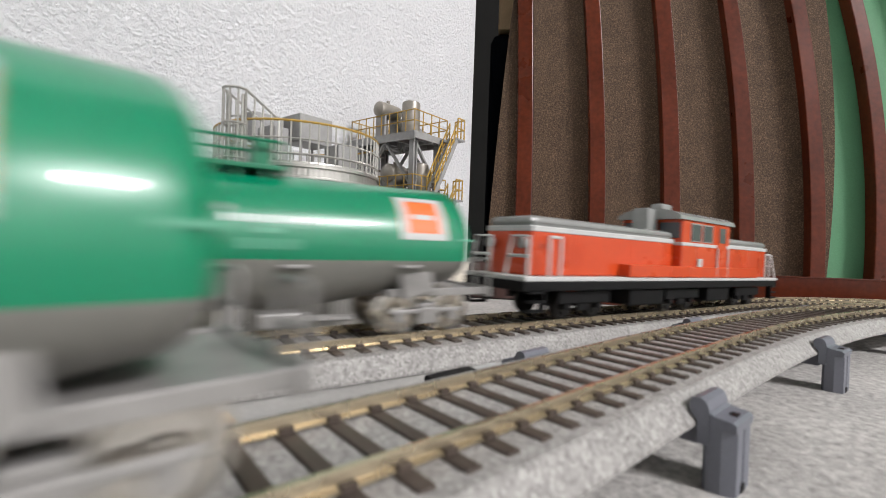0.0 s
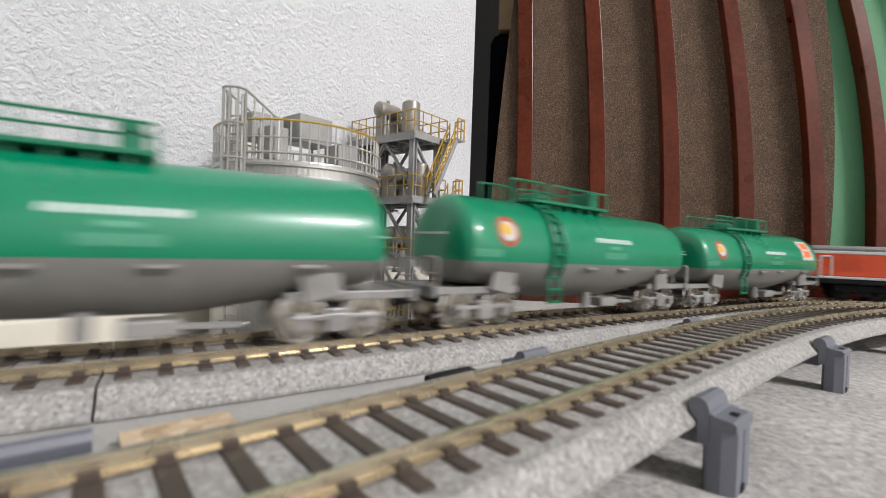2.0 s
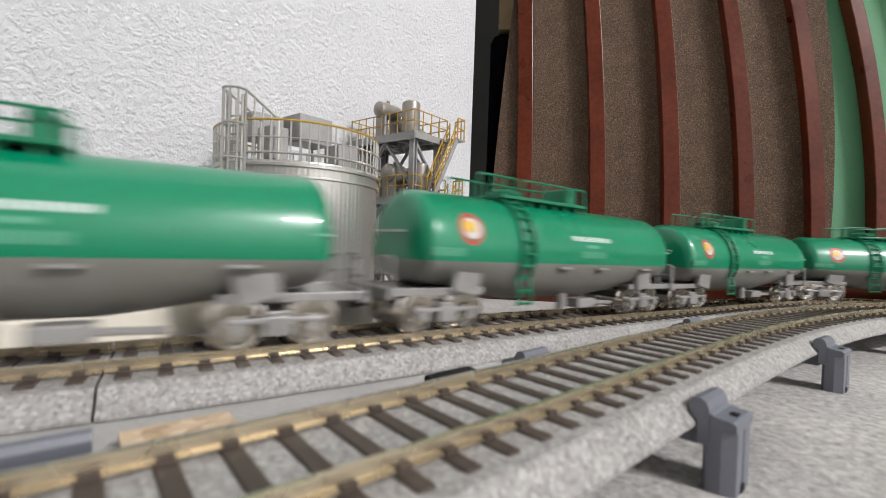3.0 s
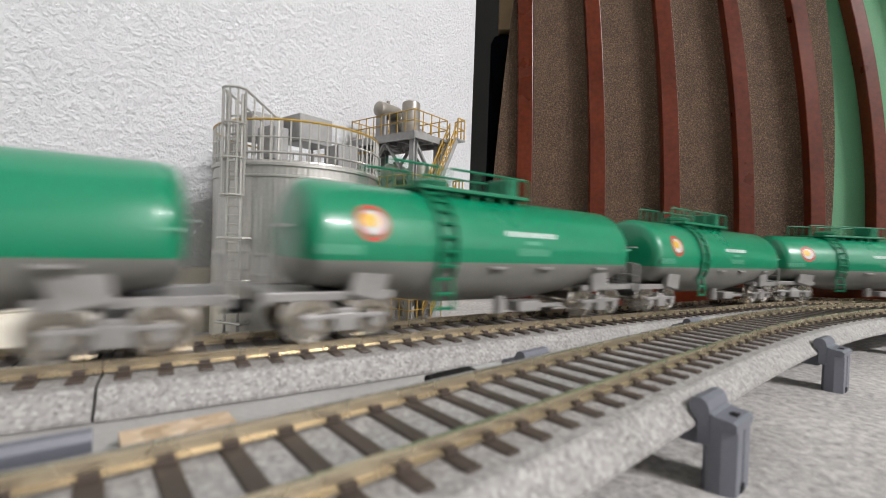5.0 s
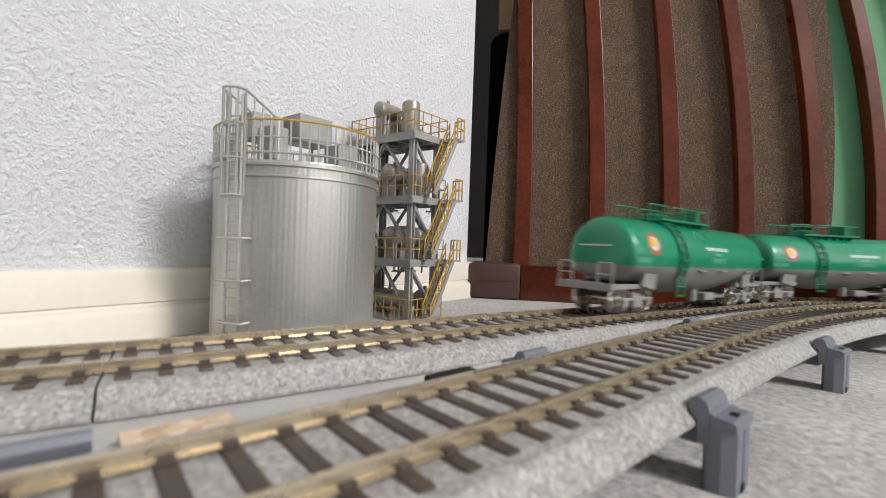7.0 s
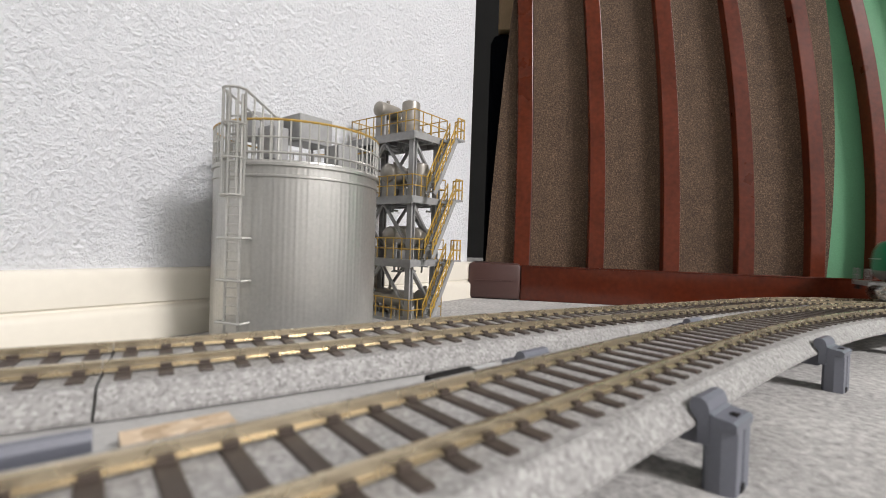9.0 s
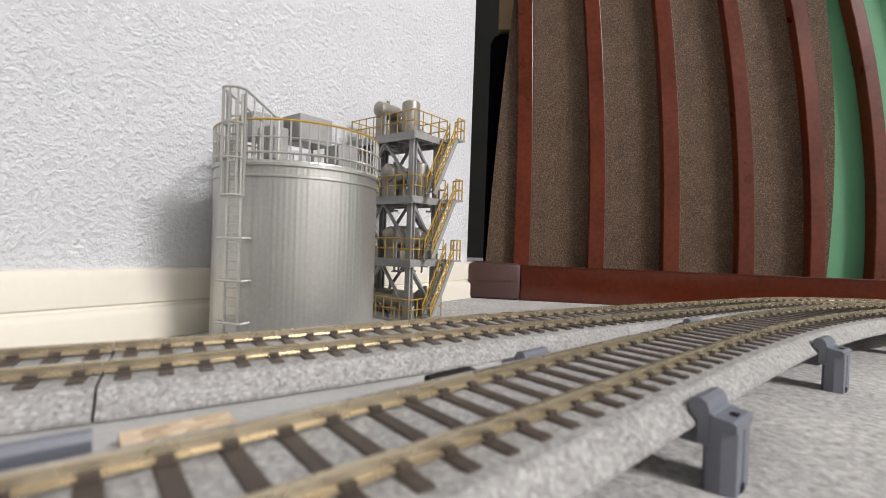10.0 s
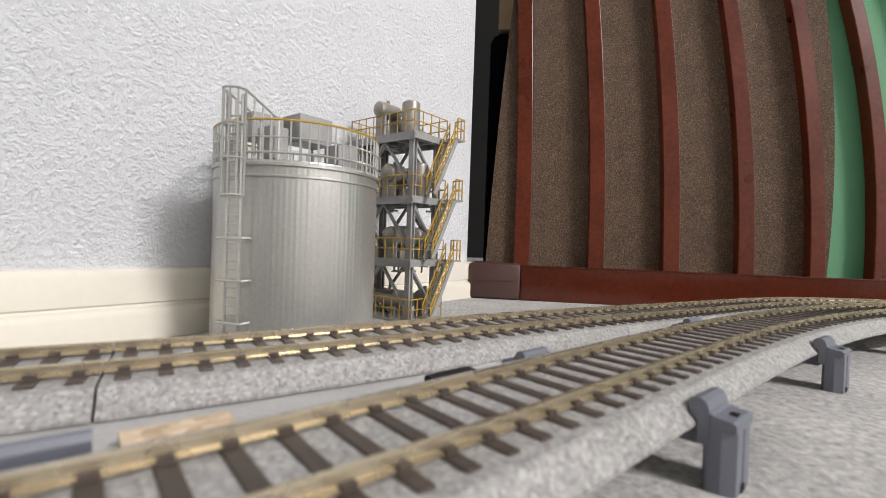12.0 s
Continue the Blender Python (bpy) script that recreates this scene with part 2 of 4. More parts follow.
# ---------------------------------------------------------------- leaning panel with ribs
PANEL_DIR = math.atan2(-36, 254)
PANEL = Matrix.Translation((62, 357, 0)) @ Matrix.Rotation(PANEL_DIR, 4, "Z")   # x along it, y away
LEAN = radians(5.6)
LEANM = PANEL @ Matrix.Translation((0, 6, 20)) @ Matrix.Rotation(-LEAN, 4, "X")
panel = thing("carpeted_panel", "tall brown carpeted panel with mahogany ribs leaning back", "panel")
b = B()
box(b, 0, 700, -4, 26, 0, 27, 0.8, PANEL)
rail = part("bottom_rail", b, "mahogany_gloss", panel, "polished mahogany bottom rail")
b = B()
box(b, 0.5, 699, -4.5, -2.0, 26.4, 27.7, 0.5, PANEL)
part("top_bead", b, "mahogany_gloss", rail, smooth=True)
b = B()
box(b, -41, 0, -5.5, 28, 0, 28.5, 3, PANEL)
box(b, -36, -6, -5.9, -5.5, 14.4, 15.0, 0, PANEL)
part("corner_cap", b, "brown_cap", panel, "dark brown plastic corner cap", smooth=True)
HEIGHT = 430


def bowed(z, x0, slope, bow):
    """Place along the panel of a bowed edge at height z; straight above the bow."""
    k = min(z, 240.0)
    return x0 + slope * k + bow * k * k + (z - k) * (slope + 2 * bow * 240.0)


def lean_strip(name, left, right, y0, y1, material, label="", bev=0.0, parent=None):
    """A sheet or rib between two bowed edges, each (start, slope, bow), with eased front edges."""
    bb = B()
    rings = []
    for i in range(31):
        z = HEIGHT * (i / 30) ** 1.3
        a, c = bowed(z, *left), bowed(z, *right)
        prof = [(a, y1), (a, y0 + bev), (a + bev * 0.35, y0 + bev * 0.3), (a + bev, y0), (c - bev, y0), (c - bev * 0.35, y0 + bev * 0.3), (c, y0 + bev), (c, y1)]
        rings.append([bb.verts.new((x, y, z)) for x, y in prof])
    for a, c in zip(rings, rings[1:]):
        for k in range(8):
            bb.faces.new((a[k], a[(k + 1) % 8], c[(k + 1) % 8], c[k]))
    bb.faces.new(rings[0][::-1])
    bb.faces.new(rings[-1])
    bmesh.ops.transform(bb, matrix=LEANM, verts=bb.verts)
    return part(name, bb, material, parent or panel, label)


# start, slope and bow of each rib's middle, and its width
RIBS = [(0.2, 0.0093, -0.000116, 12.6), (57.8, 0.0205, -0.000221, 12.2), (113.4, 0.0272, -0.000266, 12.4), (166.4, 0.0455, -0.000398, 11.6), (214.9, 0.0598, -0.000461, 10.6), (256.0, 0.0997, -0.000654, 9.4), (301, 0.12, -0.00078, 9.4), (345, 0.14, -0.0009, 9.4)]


def carpet_sheet():
    """The carpet is held by the ribs and sags back a little between them."""
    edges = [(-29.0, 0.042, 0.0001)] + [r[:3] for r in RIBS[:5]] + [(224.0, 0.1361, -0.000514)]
    bb = B()
    rings = []
    for i in range(31):
        z = HEIGHT * (i / 30) ** 1.3
        front = []
        for q in range(len(edges) - 1):
            a, c = bowed(z, *edges[q]), bowed(z, *edges[q + 1])
            sag = 4.5 if 0 < q < 5 else 0.0
            for k in range(10 if q < 5 else 11):
                f = k / 10
                front.append((a + f * (c - a), 5 + sag * 4 * f * (1 - f)))
        rings.append([bb.verts.new((x, y, z)) for x, y in front] + [bb.verts.new((x, y + 2, z)) for x, y in reversed(front)])
    k = len(rings[0])
    for a, c in zip(rings, rings[1:]):
        for q in range(k):
            bb.faces.new((a[q], a[(q + 1) % k], c[(q + 1) % k], c[q]))
    bmesh.ops.transform(bb, matrix=LEANM, verts=bb.verts)
    return part("carpet_sheet", bb, "brown_carpet", panel, "brown loop-pile carpet", smooth=True)


carpet_sheet()
lean_strip("green_board", (205, 0, 0), (700, 0, 0), 10.5, 16, "green_felt", "plain green board")
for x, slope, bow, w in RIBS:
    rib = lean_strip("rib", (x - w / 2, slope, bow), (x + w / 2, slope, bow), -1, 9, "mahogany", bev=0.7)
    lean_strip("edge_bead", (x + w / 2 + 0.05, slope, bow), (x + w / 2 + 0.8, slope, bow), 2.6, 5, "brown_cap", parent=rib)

# things behind the panel's edge
b = B()
box(b, -34, 30, 66, 110, 0, 243, 9, PANEL)
solid("dark_bag", b, "navy", "dark navy fabric bag standing behind the panel", "bag", smooth=True)
b = B()
box(b, -27, 60, 64, 110, 243, 420, 1.5, PANEL)
box(b, -19, -9, 63.7, 64, 262, 284, 0, PANEL)
solid("cardboard_box", b, "card", "plain kraft cardboard box on the bag", "box")


# ---------------------------------------------------------------- railway line
class Line:
    """A plan curve: a quartic stretch in the middle, arcs of the set's radius beyond."""

    def __init__(self, coef, t0, t1, radius, beyond, fall=0.0):
        self.fall = fall
        xs = np.linspace(t0 * 200, t1 * 200, 400)
        mid = np.stack([xs, np.polyval(coef, xs / 200)], 1)

        def arc(p, h, sg, n, turn, rad):
            out = []
            p = p.copy()
            for i in range(n):
                h += turn * 2 / rad if i * 2 / rad < 1.9 else 0
                p = p + sg * 2 * np.array([math.cos(h), math.sin(h)])
                out.append(p.copy())
            return np.array(out)
        a0, a1 = mid[1] - mid[0], mid[-1] - mid[-2]
        back = arc(mid[0], math.atan2(a0[1], a0[0]), -1, 520, +1, radius)[::-1]
        fore = arc(mid[-1], math.atan2(a1[1], a1[0]), 1, 620, -1, beyond)
        self.q = np.concatenate([back, mid, fore])
        self.s = np.r_[0, np.cumsum(np.hypot(*np.diff(self.q, axis=0).T))]
        i = len(back) + int(np.argmin(abs(mid[:, 0])))
        self.s -= self.s[i]

    def at(self, s):
        return np.array([np.interp(s, self.s, self.q[:, 0]), np.interp(s, self.s, self.q[:, 1])])

    def drop(self, x):
        """How far the line has come down at x, on its gentle grade."""
        f = min(1.0, max(0.0, (x + 10) / 170))
        return self.fall * f * f * (3 - 2 * f)

    def lower(self, bm):
        for v in bm.verts:
            v.co.z -= self.drop(v.co.x)
        return bm

    def axes(self, s):
        p = self.at(s)
        d = self.at(s + 1) - self.at(s - 1)
        d = d / np.hypot(*d)
        return p, d, np.array([d[1], -d[0]])     # place, way, right-hand side

    def pts(self, s0, s1, step=4.0):
        out = []
        for s in np.linspace(s0, s1, max(2, int((s1 - s0) / step) + 1)):
            p, d, r = self.axes(s)
            out.append(((p[0], p[1]), (r[0], r[1])))
        return out

    def pose_at(self, s, off=0.0, z=0.0):
        p, d, r = self.axes(s)
        return pose((p[0] + r[0] * off) * MM, (p[1] + r[1] * off) * MM, (z - self.drop(p[0])) * MM, 0, 0, math.degrees(math.atan2(d[1], d[0])))


NEAR = Line([21.36, -71.89, 29.26, 173.31, 67.53], -0.20, 1.05, 430.0, 190.0)
FAR = Line([-4.64, -26.2, 25.39, 143.9, 136.3], -0.42, 1.047, 670.0, 160.0, 3.4)

b = B()
box(b, -1.3, 1.3, -14.2, 14.2, -0.9, 0.45, 0.25)
SLEEPER = mesh_of("sleeper", b, M["sleeper"])
PITCH = 6.6


def track(line, s0, s1, label, fine):
    pitch = 7.0 if line is NEAR else PITCH
    th = thing("track_section", label, "model track", group="track sections")
    z = RAIL_Z
    b = B()
    sweep(b, line.pts(s0 + 0.25, s1 - 0.25), [(-20.2, z - 7.6), (20.2, z - 7.6), (20.2, z - 6.9), (16.9, z - 2.9), (16.3, z - 2.6), (-16.3, z - 2.6), (-16.9, z - 2.9), (-20.2, z - 6.9)])
    part("roadbed", line.lower(b), "ballast", th, "grey speckled plastic ballast bed")
    for side in (-1, 1):
        b = B()
        c = side * 8.7
        sweep(b, line.pts(s0 + 0.1, s1 - 0.1), [(c - 1.1, z - 2.15), (c + 1.1, z - 2.15), (c + 1.1, z - 1.85), (c + 0.32, z - 1.6), (c + 0.32, z - 0.75), (c + 0.6, z - 0.6), (c + 0.6, z - 0.12), (c + 0.45, z), (c - 0.45, z), (c - 0.6, z - 0.12), (c - 0.6, z - 0.6), (c - 0.32, z - 0.75), (c - 0.32, z - 1.6), (c - 1.1, z - 1.85)])
        part("rail", line.lower(b), "rail", th, "brass-toned metal rail")
    n = int(round((s1 - s0) / pitch))
    chairs = B()
    rest = B()
    for i in range(n):
        s = s0 + (i + 0.5) * (s1 - s0) / n
        p, d, r = line.axes(s)
        rz = Matrix.Translation((p[0], p[1], z - 2.6)) @ Matrix.Rotation(math.atan2(d[1], d[0]), 4, "Z")
        for c in (-8.7, 8.7):
            for e in (-1, 1):
                box(chairs, -0.95, 0.95, c + e * 0.95 - 0.5, c + e * 0.95 + 0.5, 0.3, 1.25, 0, rz)
        if fine:
            o = new("sleeper", SLEEPER)
            o.parent = th
            o.matrix_world = line.pose_at(s, 0, z - 2.6)
        else:
            box(rest, -1.3, 1.3, -14.2, 14.2, -0.9, 0.45, 0, rz)
    tagged(part("rail_fastening", line.lower(chairs), "sleeper", th), kind="stuff")
    if fine:
        rest.free()
    else:
        tagged(part("sleepers", line.lower(rest), "sleeper", th), kind="stuff")
    return th


track(NEAR, -1000, -150, "curved model track on grey ballast bed", False)
track(NEAR, -150, -80, "curved model track on grey ballast bed, on piers", True)
track(NEAR, -80, 300, "curved model track on grey ballast bed, on piers", True)
track(NEAR, 300, 700, "curved model track on grey ballast bed, on piers", False)
track(FAR, -1000, -80.5, "curved model track on grey ballast bed", False)
track(FAR, -80.5, 160, "curved model track on grey ballast bed", True)
track(FAR, 160, 400, "curved model track on grey ballast bed", True)
track(FAR, 400, 1250, "curved model track on grey ballast bed", False)


def pier():
    """A pier that carries the roadbed: cross beam, two legs, clips with a rolled ridge and a slotted, sloping shelf."""
    th = thing("track_pier", "blue-grey plastic track pier with clips gripping the roadbed", "pier", group="track piers")
    top = RAIL_Z - 7.6
    b = B()
    box(b, -3.4, 3.4, -20.2, 20.2, top - 4, top - 0.05, 0.5)
    part("cross_beam", b, "pier", th)
    for sg in (-1, 1):
        m = Matrix.Rotation(0 if sg < 0 else math.pi, 4, "Z")

        def run(b, prof, x0, x1):
            ends = [[b.verts.new(m @ Vector((x, y, z))) for y, z in prof] for x in (x0, x1)]
            k = len(prof)
            for q in range(k):
                b.faces.new((ends[0][q], ends[0][(q + 1) % k], ends[1][(q + 1) % k], ends[1][q]))
            b.faces.new(ends[0][::-1])
            b.faces.new(ends[1])
        b = B()
        run(b, [(-20.4, top - 3), (-20.4, top + 1.2), (-19.2, top + 2.6), (-19.0, top + 4.2), (-19.6, top + 5.1), (-20.8, top + 5.3), (-21.8, top + 4.8), (-22.3, top + 3.6), (-22.4, top - 3)], -5.0, 5.0)
        part("clip", b, "pier", th, smooth=True)
        b = B()
        run(b, [(-22.4, top + 0.4), (-22.4, top + 3.0), (-23.0, top + 2.5), (-26.0, top + 2.2), (-26.7, top + 1.7), (-26.7, top + 0.4)], -4.8, 4.8)
        part("slotted_shelf", b, "pier", th)
        b = B()
        # Black block on the shelf; the slot's shade is put in its colour.
        box(b, -0.9, 1.3, -25.6, -24.2, top + 1.6, top + 2.42, 0, m)
        part("slot", b, "black", th, "black block painting the shade of a slot")
        b = B()
        out = [(-4.7, -24.4), (-3.6, -26.6), (-0.8, -26.6), (-0.4, -26.2), (0.4, -26.2), (0.8, -26.6), (3.6, -26.6), (4.7, -24.4), (4.7, -22.0), (3.8, -21.2), (-3.8, -21.2), (-4.7, -22.0)]
        lo = [b.verts.new(m @ Vector((x, y, 0))) for x, y in out]
        hi = [b.verts.new(m @ Vector((x, y, top + 0.5))) for x, y in out]
        for k in range(len(out)):
            b.faces.new((lo[k], lo[(k + 1) % len(out)], hi[(k + 1) % len(out)], hi[k]))
        b.faces.new(lo[::-1])
        b.faces.new(hi)
        part("leg", b, "pier", th)
        b = B()
        # No notch is cut: a black block paints its shade.
        box(b, -1.1, 1.1, -26.8, -26.0, 0, 1.5, 0.2, m)
        part("foot_notch_shade", b, "black", th, "black block painting a notch's shade at the foot")
    return th


p0 = pier()
p0.matrix_world = NEAR.pose_at(50)
for s, off in ((-46, -3.5), (149, 0), (252, 0), (350, 0)):
    copy_thing(p0, NEAR.pose_at(s, off))


def far_pier(s):
    th = thing("flat_pier", "low grey plastic support under the rear track", "pier", group="rear supports")
    b = B()
    box(b, -7, 7, -10, 12, 0, RAIL_Z - 7.65 - FAR.drop(FAR.at(s)[0] + 6), 0.5)
    part("block", b, "pier", th)
    m = FAR.pose_at(s)
    m.translation.z = 0
    th.matrix_world = m
    return th


for s in (-60, 40, 140, 240, 340, -170, -290):
    far_pier(s)


def along(name, s0, s1, o0, o1, z0, z1, material, label, category):
    b = B()
    sweep(b, NEAR.pts(s0, s1, 3), [(o0, z0), (o1, z0), (o1, z1 - 0.5), (o1 - 0.5, z1), (o0 + 0.5, z1), (o0, z1 - 0.5)])
    return solid(name, b, material, label, category)


along("tan_strip", -37.5, -22, -29.5, -22.5, 10.9, 13.5, "tan", "tan pressed-board strip lying beside the front track", "strip")
along("grey_spacer", -110, 60, -46, -21.2, 9.4, 10.9, "spacer", "light grey plastic spacer between the two tracks", "spacer")
along("black_connector", 19, 32, -26.5, -22.5, 10.9, 13.6, "black", "black plastic cable connector beside the front track", "connector")
along("white_connector", 32.3, 41, -26.5, -22.5, 10.9, 13.2, "white", "white plastic cable connector beside the front track", "connector")


# ---------------------------------------------------------------- silver storage tank
def storage_tank():
    th = thing("storage_tank", "silver ribbed model storage tank with railing and caged ladder", "model tank", (-62.5, 194, 0), WALL_DEG)
    R, H = 32.8, 70.5
    n = 416
    b = B()
    lathe(b, [(R - 0.5, 0), (R, 0.5), (R, H - 1.5)], n, ripple=lambda i: (0.14 if i % 8 == 0 else 0.07) if i % 4 == 0 else 0.0)
    part("shell", b, "silver", th, "vertically ribbed silver shell", smooth=True)
    b = B()
    lathe(b, [(R + 0.3, H - 2.2), (R + 0.9, H - 2.0), (R + 0.9, H - 1.0), (R + 0.3, H - 0.6), (R + 0.2, H), (R - 6, H + 0.9), (1, H + 4)], 96)
    part("roof", b, "silver", th, smooth=True)
    b = B()
    lathe(b, [(R + 0.1, H - 6.2), (R + 0.6, H - 6.0), (R + 0.6, H - 5.4), (R + 0.1, H - 5.2)], 96)
    part("band", b, "silver", th, smooth=True)
    posts = 64
    ring = lambda r, z, k=64: [(r * math.cos(2 * math.pi * i / k), r * math.sin(2 * math.pi * i / k), z) for i in range(k)]
    for i in range(posts):
        a = 2 * math.pi * i / posts
        b = B()
        x, y = (R + 0.2) * math.cos(a), (R + 0.2) * math.sin(a)
        tube(b, (x, y, H - 2), (x, y, H + 14), 0.34, 5)
        part("railing_post", b, "silver", th)
    for z, m, r in ((H + 14.2, "rail_yellow", 0.45), (H + 8, "silver", 0.35), (H + 2.5, "silver", 0.5)):
        b = B()
        path_tube(b, ring(R + 0.2, z), r, 5, True)
        part("railing_ring", b, m, th)
    # rooftop plant
    for x, y, w, d, h0, h, tag in ((8, 7, 8.5, 7, 14, 12, "roof_unit"), (-10, 14, 7, 6, 13, 11, "roof_unit"), (12, -12, 5, 5, 3, 9, "roof_unit"), (-14, -2, 4, 5, 3, 13, "roof_unit")):
        b = B()
        box(b, x - w, x + w, y - d, y + d, H + h0, H + h0 + h, 0.5)
        for sx in (-1, 1):
            for sy in (-1, 1):
                tube(b, (x + sx * w * 0.8, y + sy * d * 0.8, H), (x + sx * w * 0.8, y + sy * d * 0.8, H + h0), 0.6, 5)
        part(tag, b, "steel_grey", th)
    return th


tank = storage_tank()


def ladder_on_tank():
    """Ladder with standoffs and a safety cage, on the shell's outer side."""
    R, H = 32.8, 70.5
    a0 = math.radians(LADDER_DEG)
    c, s_ = math.cos(a0), math.sin(a0)
    m = Matrix(((c, -s_, 0, 0), (s_, c, 0, 0), (0, 0, 1, 0), (0, 0, 0, 1)))

    def P(r, t, z):
        return m @ Vector((r, t, z))
    for t in (-3.0, 3.0):
        b = B()
        tube(b, P(R + 3.2, t, 0), P(R + 3.2, t, H + 22), 0.62, 6)
        part("ladder_rail", b, "silver", tank)
    z = 2.0
    while z < H + 16:
        b = B()
        tube(b, P(R + 3.2, -3.0, z), P(R + 3.2, 3.0, z), 0.4, 5)
        part("ladder_rung", b, "silver", tank)
        z += 3.2
    for z in (12, 27, 42, 57, 70, 82):
        b = B()
        k = 10
        pts = [P(R + 3.2 + 4.6 * math.sin(math.pi * i / k), -4.2 * math.cos(math.pi * i / k), z) for i in range(k + 1)] if z > 50 else [P(R + 0.2, -5.4, z), P(R + 4.6, -5.4, z), P(R + 4.6, 5.4, z), P(R + 0.2, 5.4, z)]
        path_tube(b, pts, 0.5, 5)
        part("ladder_hoop", b, "silver", tank)
    b = B()
    for i in range(0, 11, 2):
        r, t = R + 3.2 + 4.6 * math.sin(math.pi * i / 10), -4.2 * math.cos(math.pi * i / 10)
        tube(b, P(r, t, 57), P(r, t, 94), 0.4, 5)
        part("cage_bar", b, "silver", tank)
        b = B()
    k = 10
    path_tube(b, [P(R + 3.2 + 4.6 * math.sin(math.pi * i / k), -4.2 * math.cos(math.pi * i / k), 94) for i in range(k + 1)], 0.5, 5)
    path_tube(b, [P(R + 3.2, -4.2, 94), P(R - 14, -4.2, 88), P(R - 14, -4.2, 72)], 0.5, 5)
    part("cage_handrail", b, "silver", tank)
    b = B()
    path_tube(b, [P(R + 3.2, 4.2, 94), P(R - 14, 4.2, 88), P(R - 14, 4.2, 72)], 0.5, 5)
    part("cage_handrail", b, "silver", tank)
    for f in (0.25, 0.5, 0.75):
        for t in (-4.2, 4.2):
            b = B()
            tube(b, P(R + 3.2 - 17 * f, t, 94 - 6 * f), P(R + 3.2 - 17 * f, t, 72), 0.35, 5)
            part("cage_bar", b, "silver", tank)


LADDER_DEG = -161
ladder_on_tank()


# ---------------------------------------------------------------- process tower
def tower():
    th = thing("process_tower", "grey model refinery tower with vessels, yellow railings and stairs", "model tower", (-17.5, 239, 0), WALL_DEG)
    W, L, ST = 42.0, 20.0, 33.5      # W into the wall (+y), L along it (+x)
    cols = [(0, 0), (L, 0), (0, W), (L, W)]
    for x, y in cols:
        b = B()
        box(b, x - 1.6, x - 0.9, y - 1.6, y + 1.6, 0, 3 * ST)
        box(b, x + 0.9, x + 1.6, y - 1.6, y + 1.6, 0, 3 * ST)
        box(b, x - 0.9, x + 0.9, y - 0.4, y + 0.4, 0, 3 * ST)
        part("column", b, "steel_grey", th)
    for lv in range(4):
        z = lv * ST + (1.5 if lv == 0 else 0)
        over = 4.0
        b = B()
        box(b, -over, L + over, -over, W + over, z - 1.2, z)
        part("deck", b, "steel_grey", th)
        for y in (-over, -0.5, W * 0.25, W * 0.5, W * 0.75, W, W + over - 1):
            b = B()
            box(b, -over, L + over, y, y + 1, z - 3.6, z - 1.2)
            part("deck_beam", b, "steel_grey", th)
        for x in (-over, L * 0.5, L + over - 1):
            b = B()
            box(b, x, x + 1, -over, W + over, z - 4.2, z - 1.2)
            part("deck_beam", b, "steel_grey", th)
        if lv:
            lines = [((x, W / 2, z - 3), (x, y, z - ST + 5)) for x in (0, L) for y in (0, W)] + [((0, y, z - 3), (L, y, z - ST + 6)) for y in (0, W)]
            for pa, pb in lines:
                b = B()
                tube(b, pa, pb, 1.1, 6)
                part("brace", b, "steel_grey", th)
        # railings, side by side
        zr = z
        e = over - 0.4
        sides = [((-e, -e), (-e, W + e)), ((L + e, -e), (L + e, W + e)), ((-e, -e), (L + e, -e)), ((-e, W + e), (L + e, W + e))]
        for (xa, ya), (xb, yb) in sides:
            b = B()
            k = max(3, int(math.hypot(xb - xa, yb - ya) / 6))
            for i in range(k + 1):
                f = i / k
                tube(b, (xa + f * (xb - xa), ya + f * (yb - ya), zr), (xa + f * (xb - xa), ya + f * (yb - ya), zr + 11), 0.33, 5)
            for h in (5.5, 11):
                tube(b, (xa, ya, zr + h), (xb, yb, zr + h), 0.33, 5)
            part("railing", b, "rail_yellow", th, "yellow tubular railing")
        # vessels, pipes and pumps on the deck
        rnd = random.Random(11 + lv)
        # lying vessels: (x, y, height over the deck, radius, half length, along the wall or across)
        lying = {0: [(10, 20, 9, 5.0, 14, 0), (18, 4, 10, 5.2, 6, 1)], 1: [(6, 16, 12, 5.6, 8, 1), (14, 4, 12, 5.0, 8, 1)], 2: [(4, 17, 13, 5.4, 8, 1)], 3: [(3, 23, 15, 4.3, 9, 1), (9, 15, 7, 4.0, 5, 1)]}[lv]
        for vx, vy, vh, r, q, along_wall in lying:
            lay = Matrix.Translation((vx, vy, z + vh)) @ (Matrix.Rotation(math.pi / 2, 4, "Y") if along_wall else Matrix.Rotation(math.pi / 2, 4, "X"))
            b = B()
            lathe(b, [(0.5, -q), (r * 0.6, 0.6 - q), (r * 0.9, 1.6 - q), (r, 3 - q), (r, q - 3), (r * 0.9, q - 1.6), (r * 0.6, q - 0.6), (0.5, q)], 28, lay)
            part("lying_vessel", b, "vessel", th, smooth=True)
            for f in (-0.55, 0.55):
                b = B()
                cx, cy = (vx + f * q, vy) if along_wall else (vx, vy + f * q)
                dx, dy = (0.7, r * 0.8) if along_wall else (r * 0.8, 0.7)
                box(b, cx - dx, cx + dx, cy - dy, cy + dy, z, z + vh - r * 0.5)
                part("saddle", b, "steel_grey", th)
            b = B()
            tube(b, (vx, vy, z + vh + r - 0.5), (vx, vy, z + vh + r + 1.6), 1.0, 8)
            part("nozzle", b, "vessel", th)
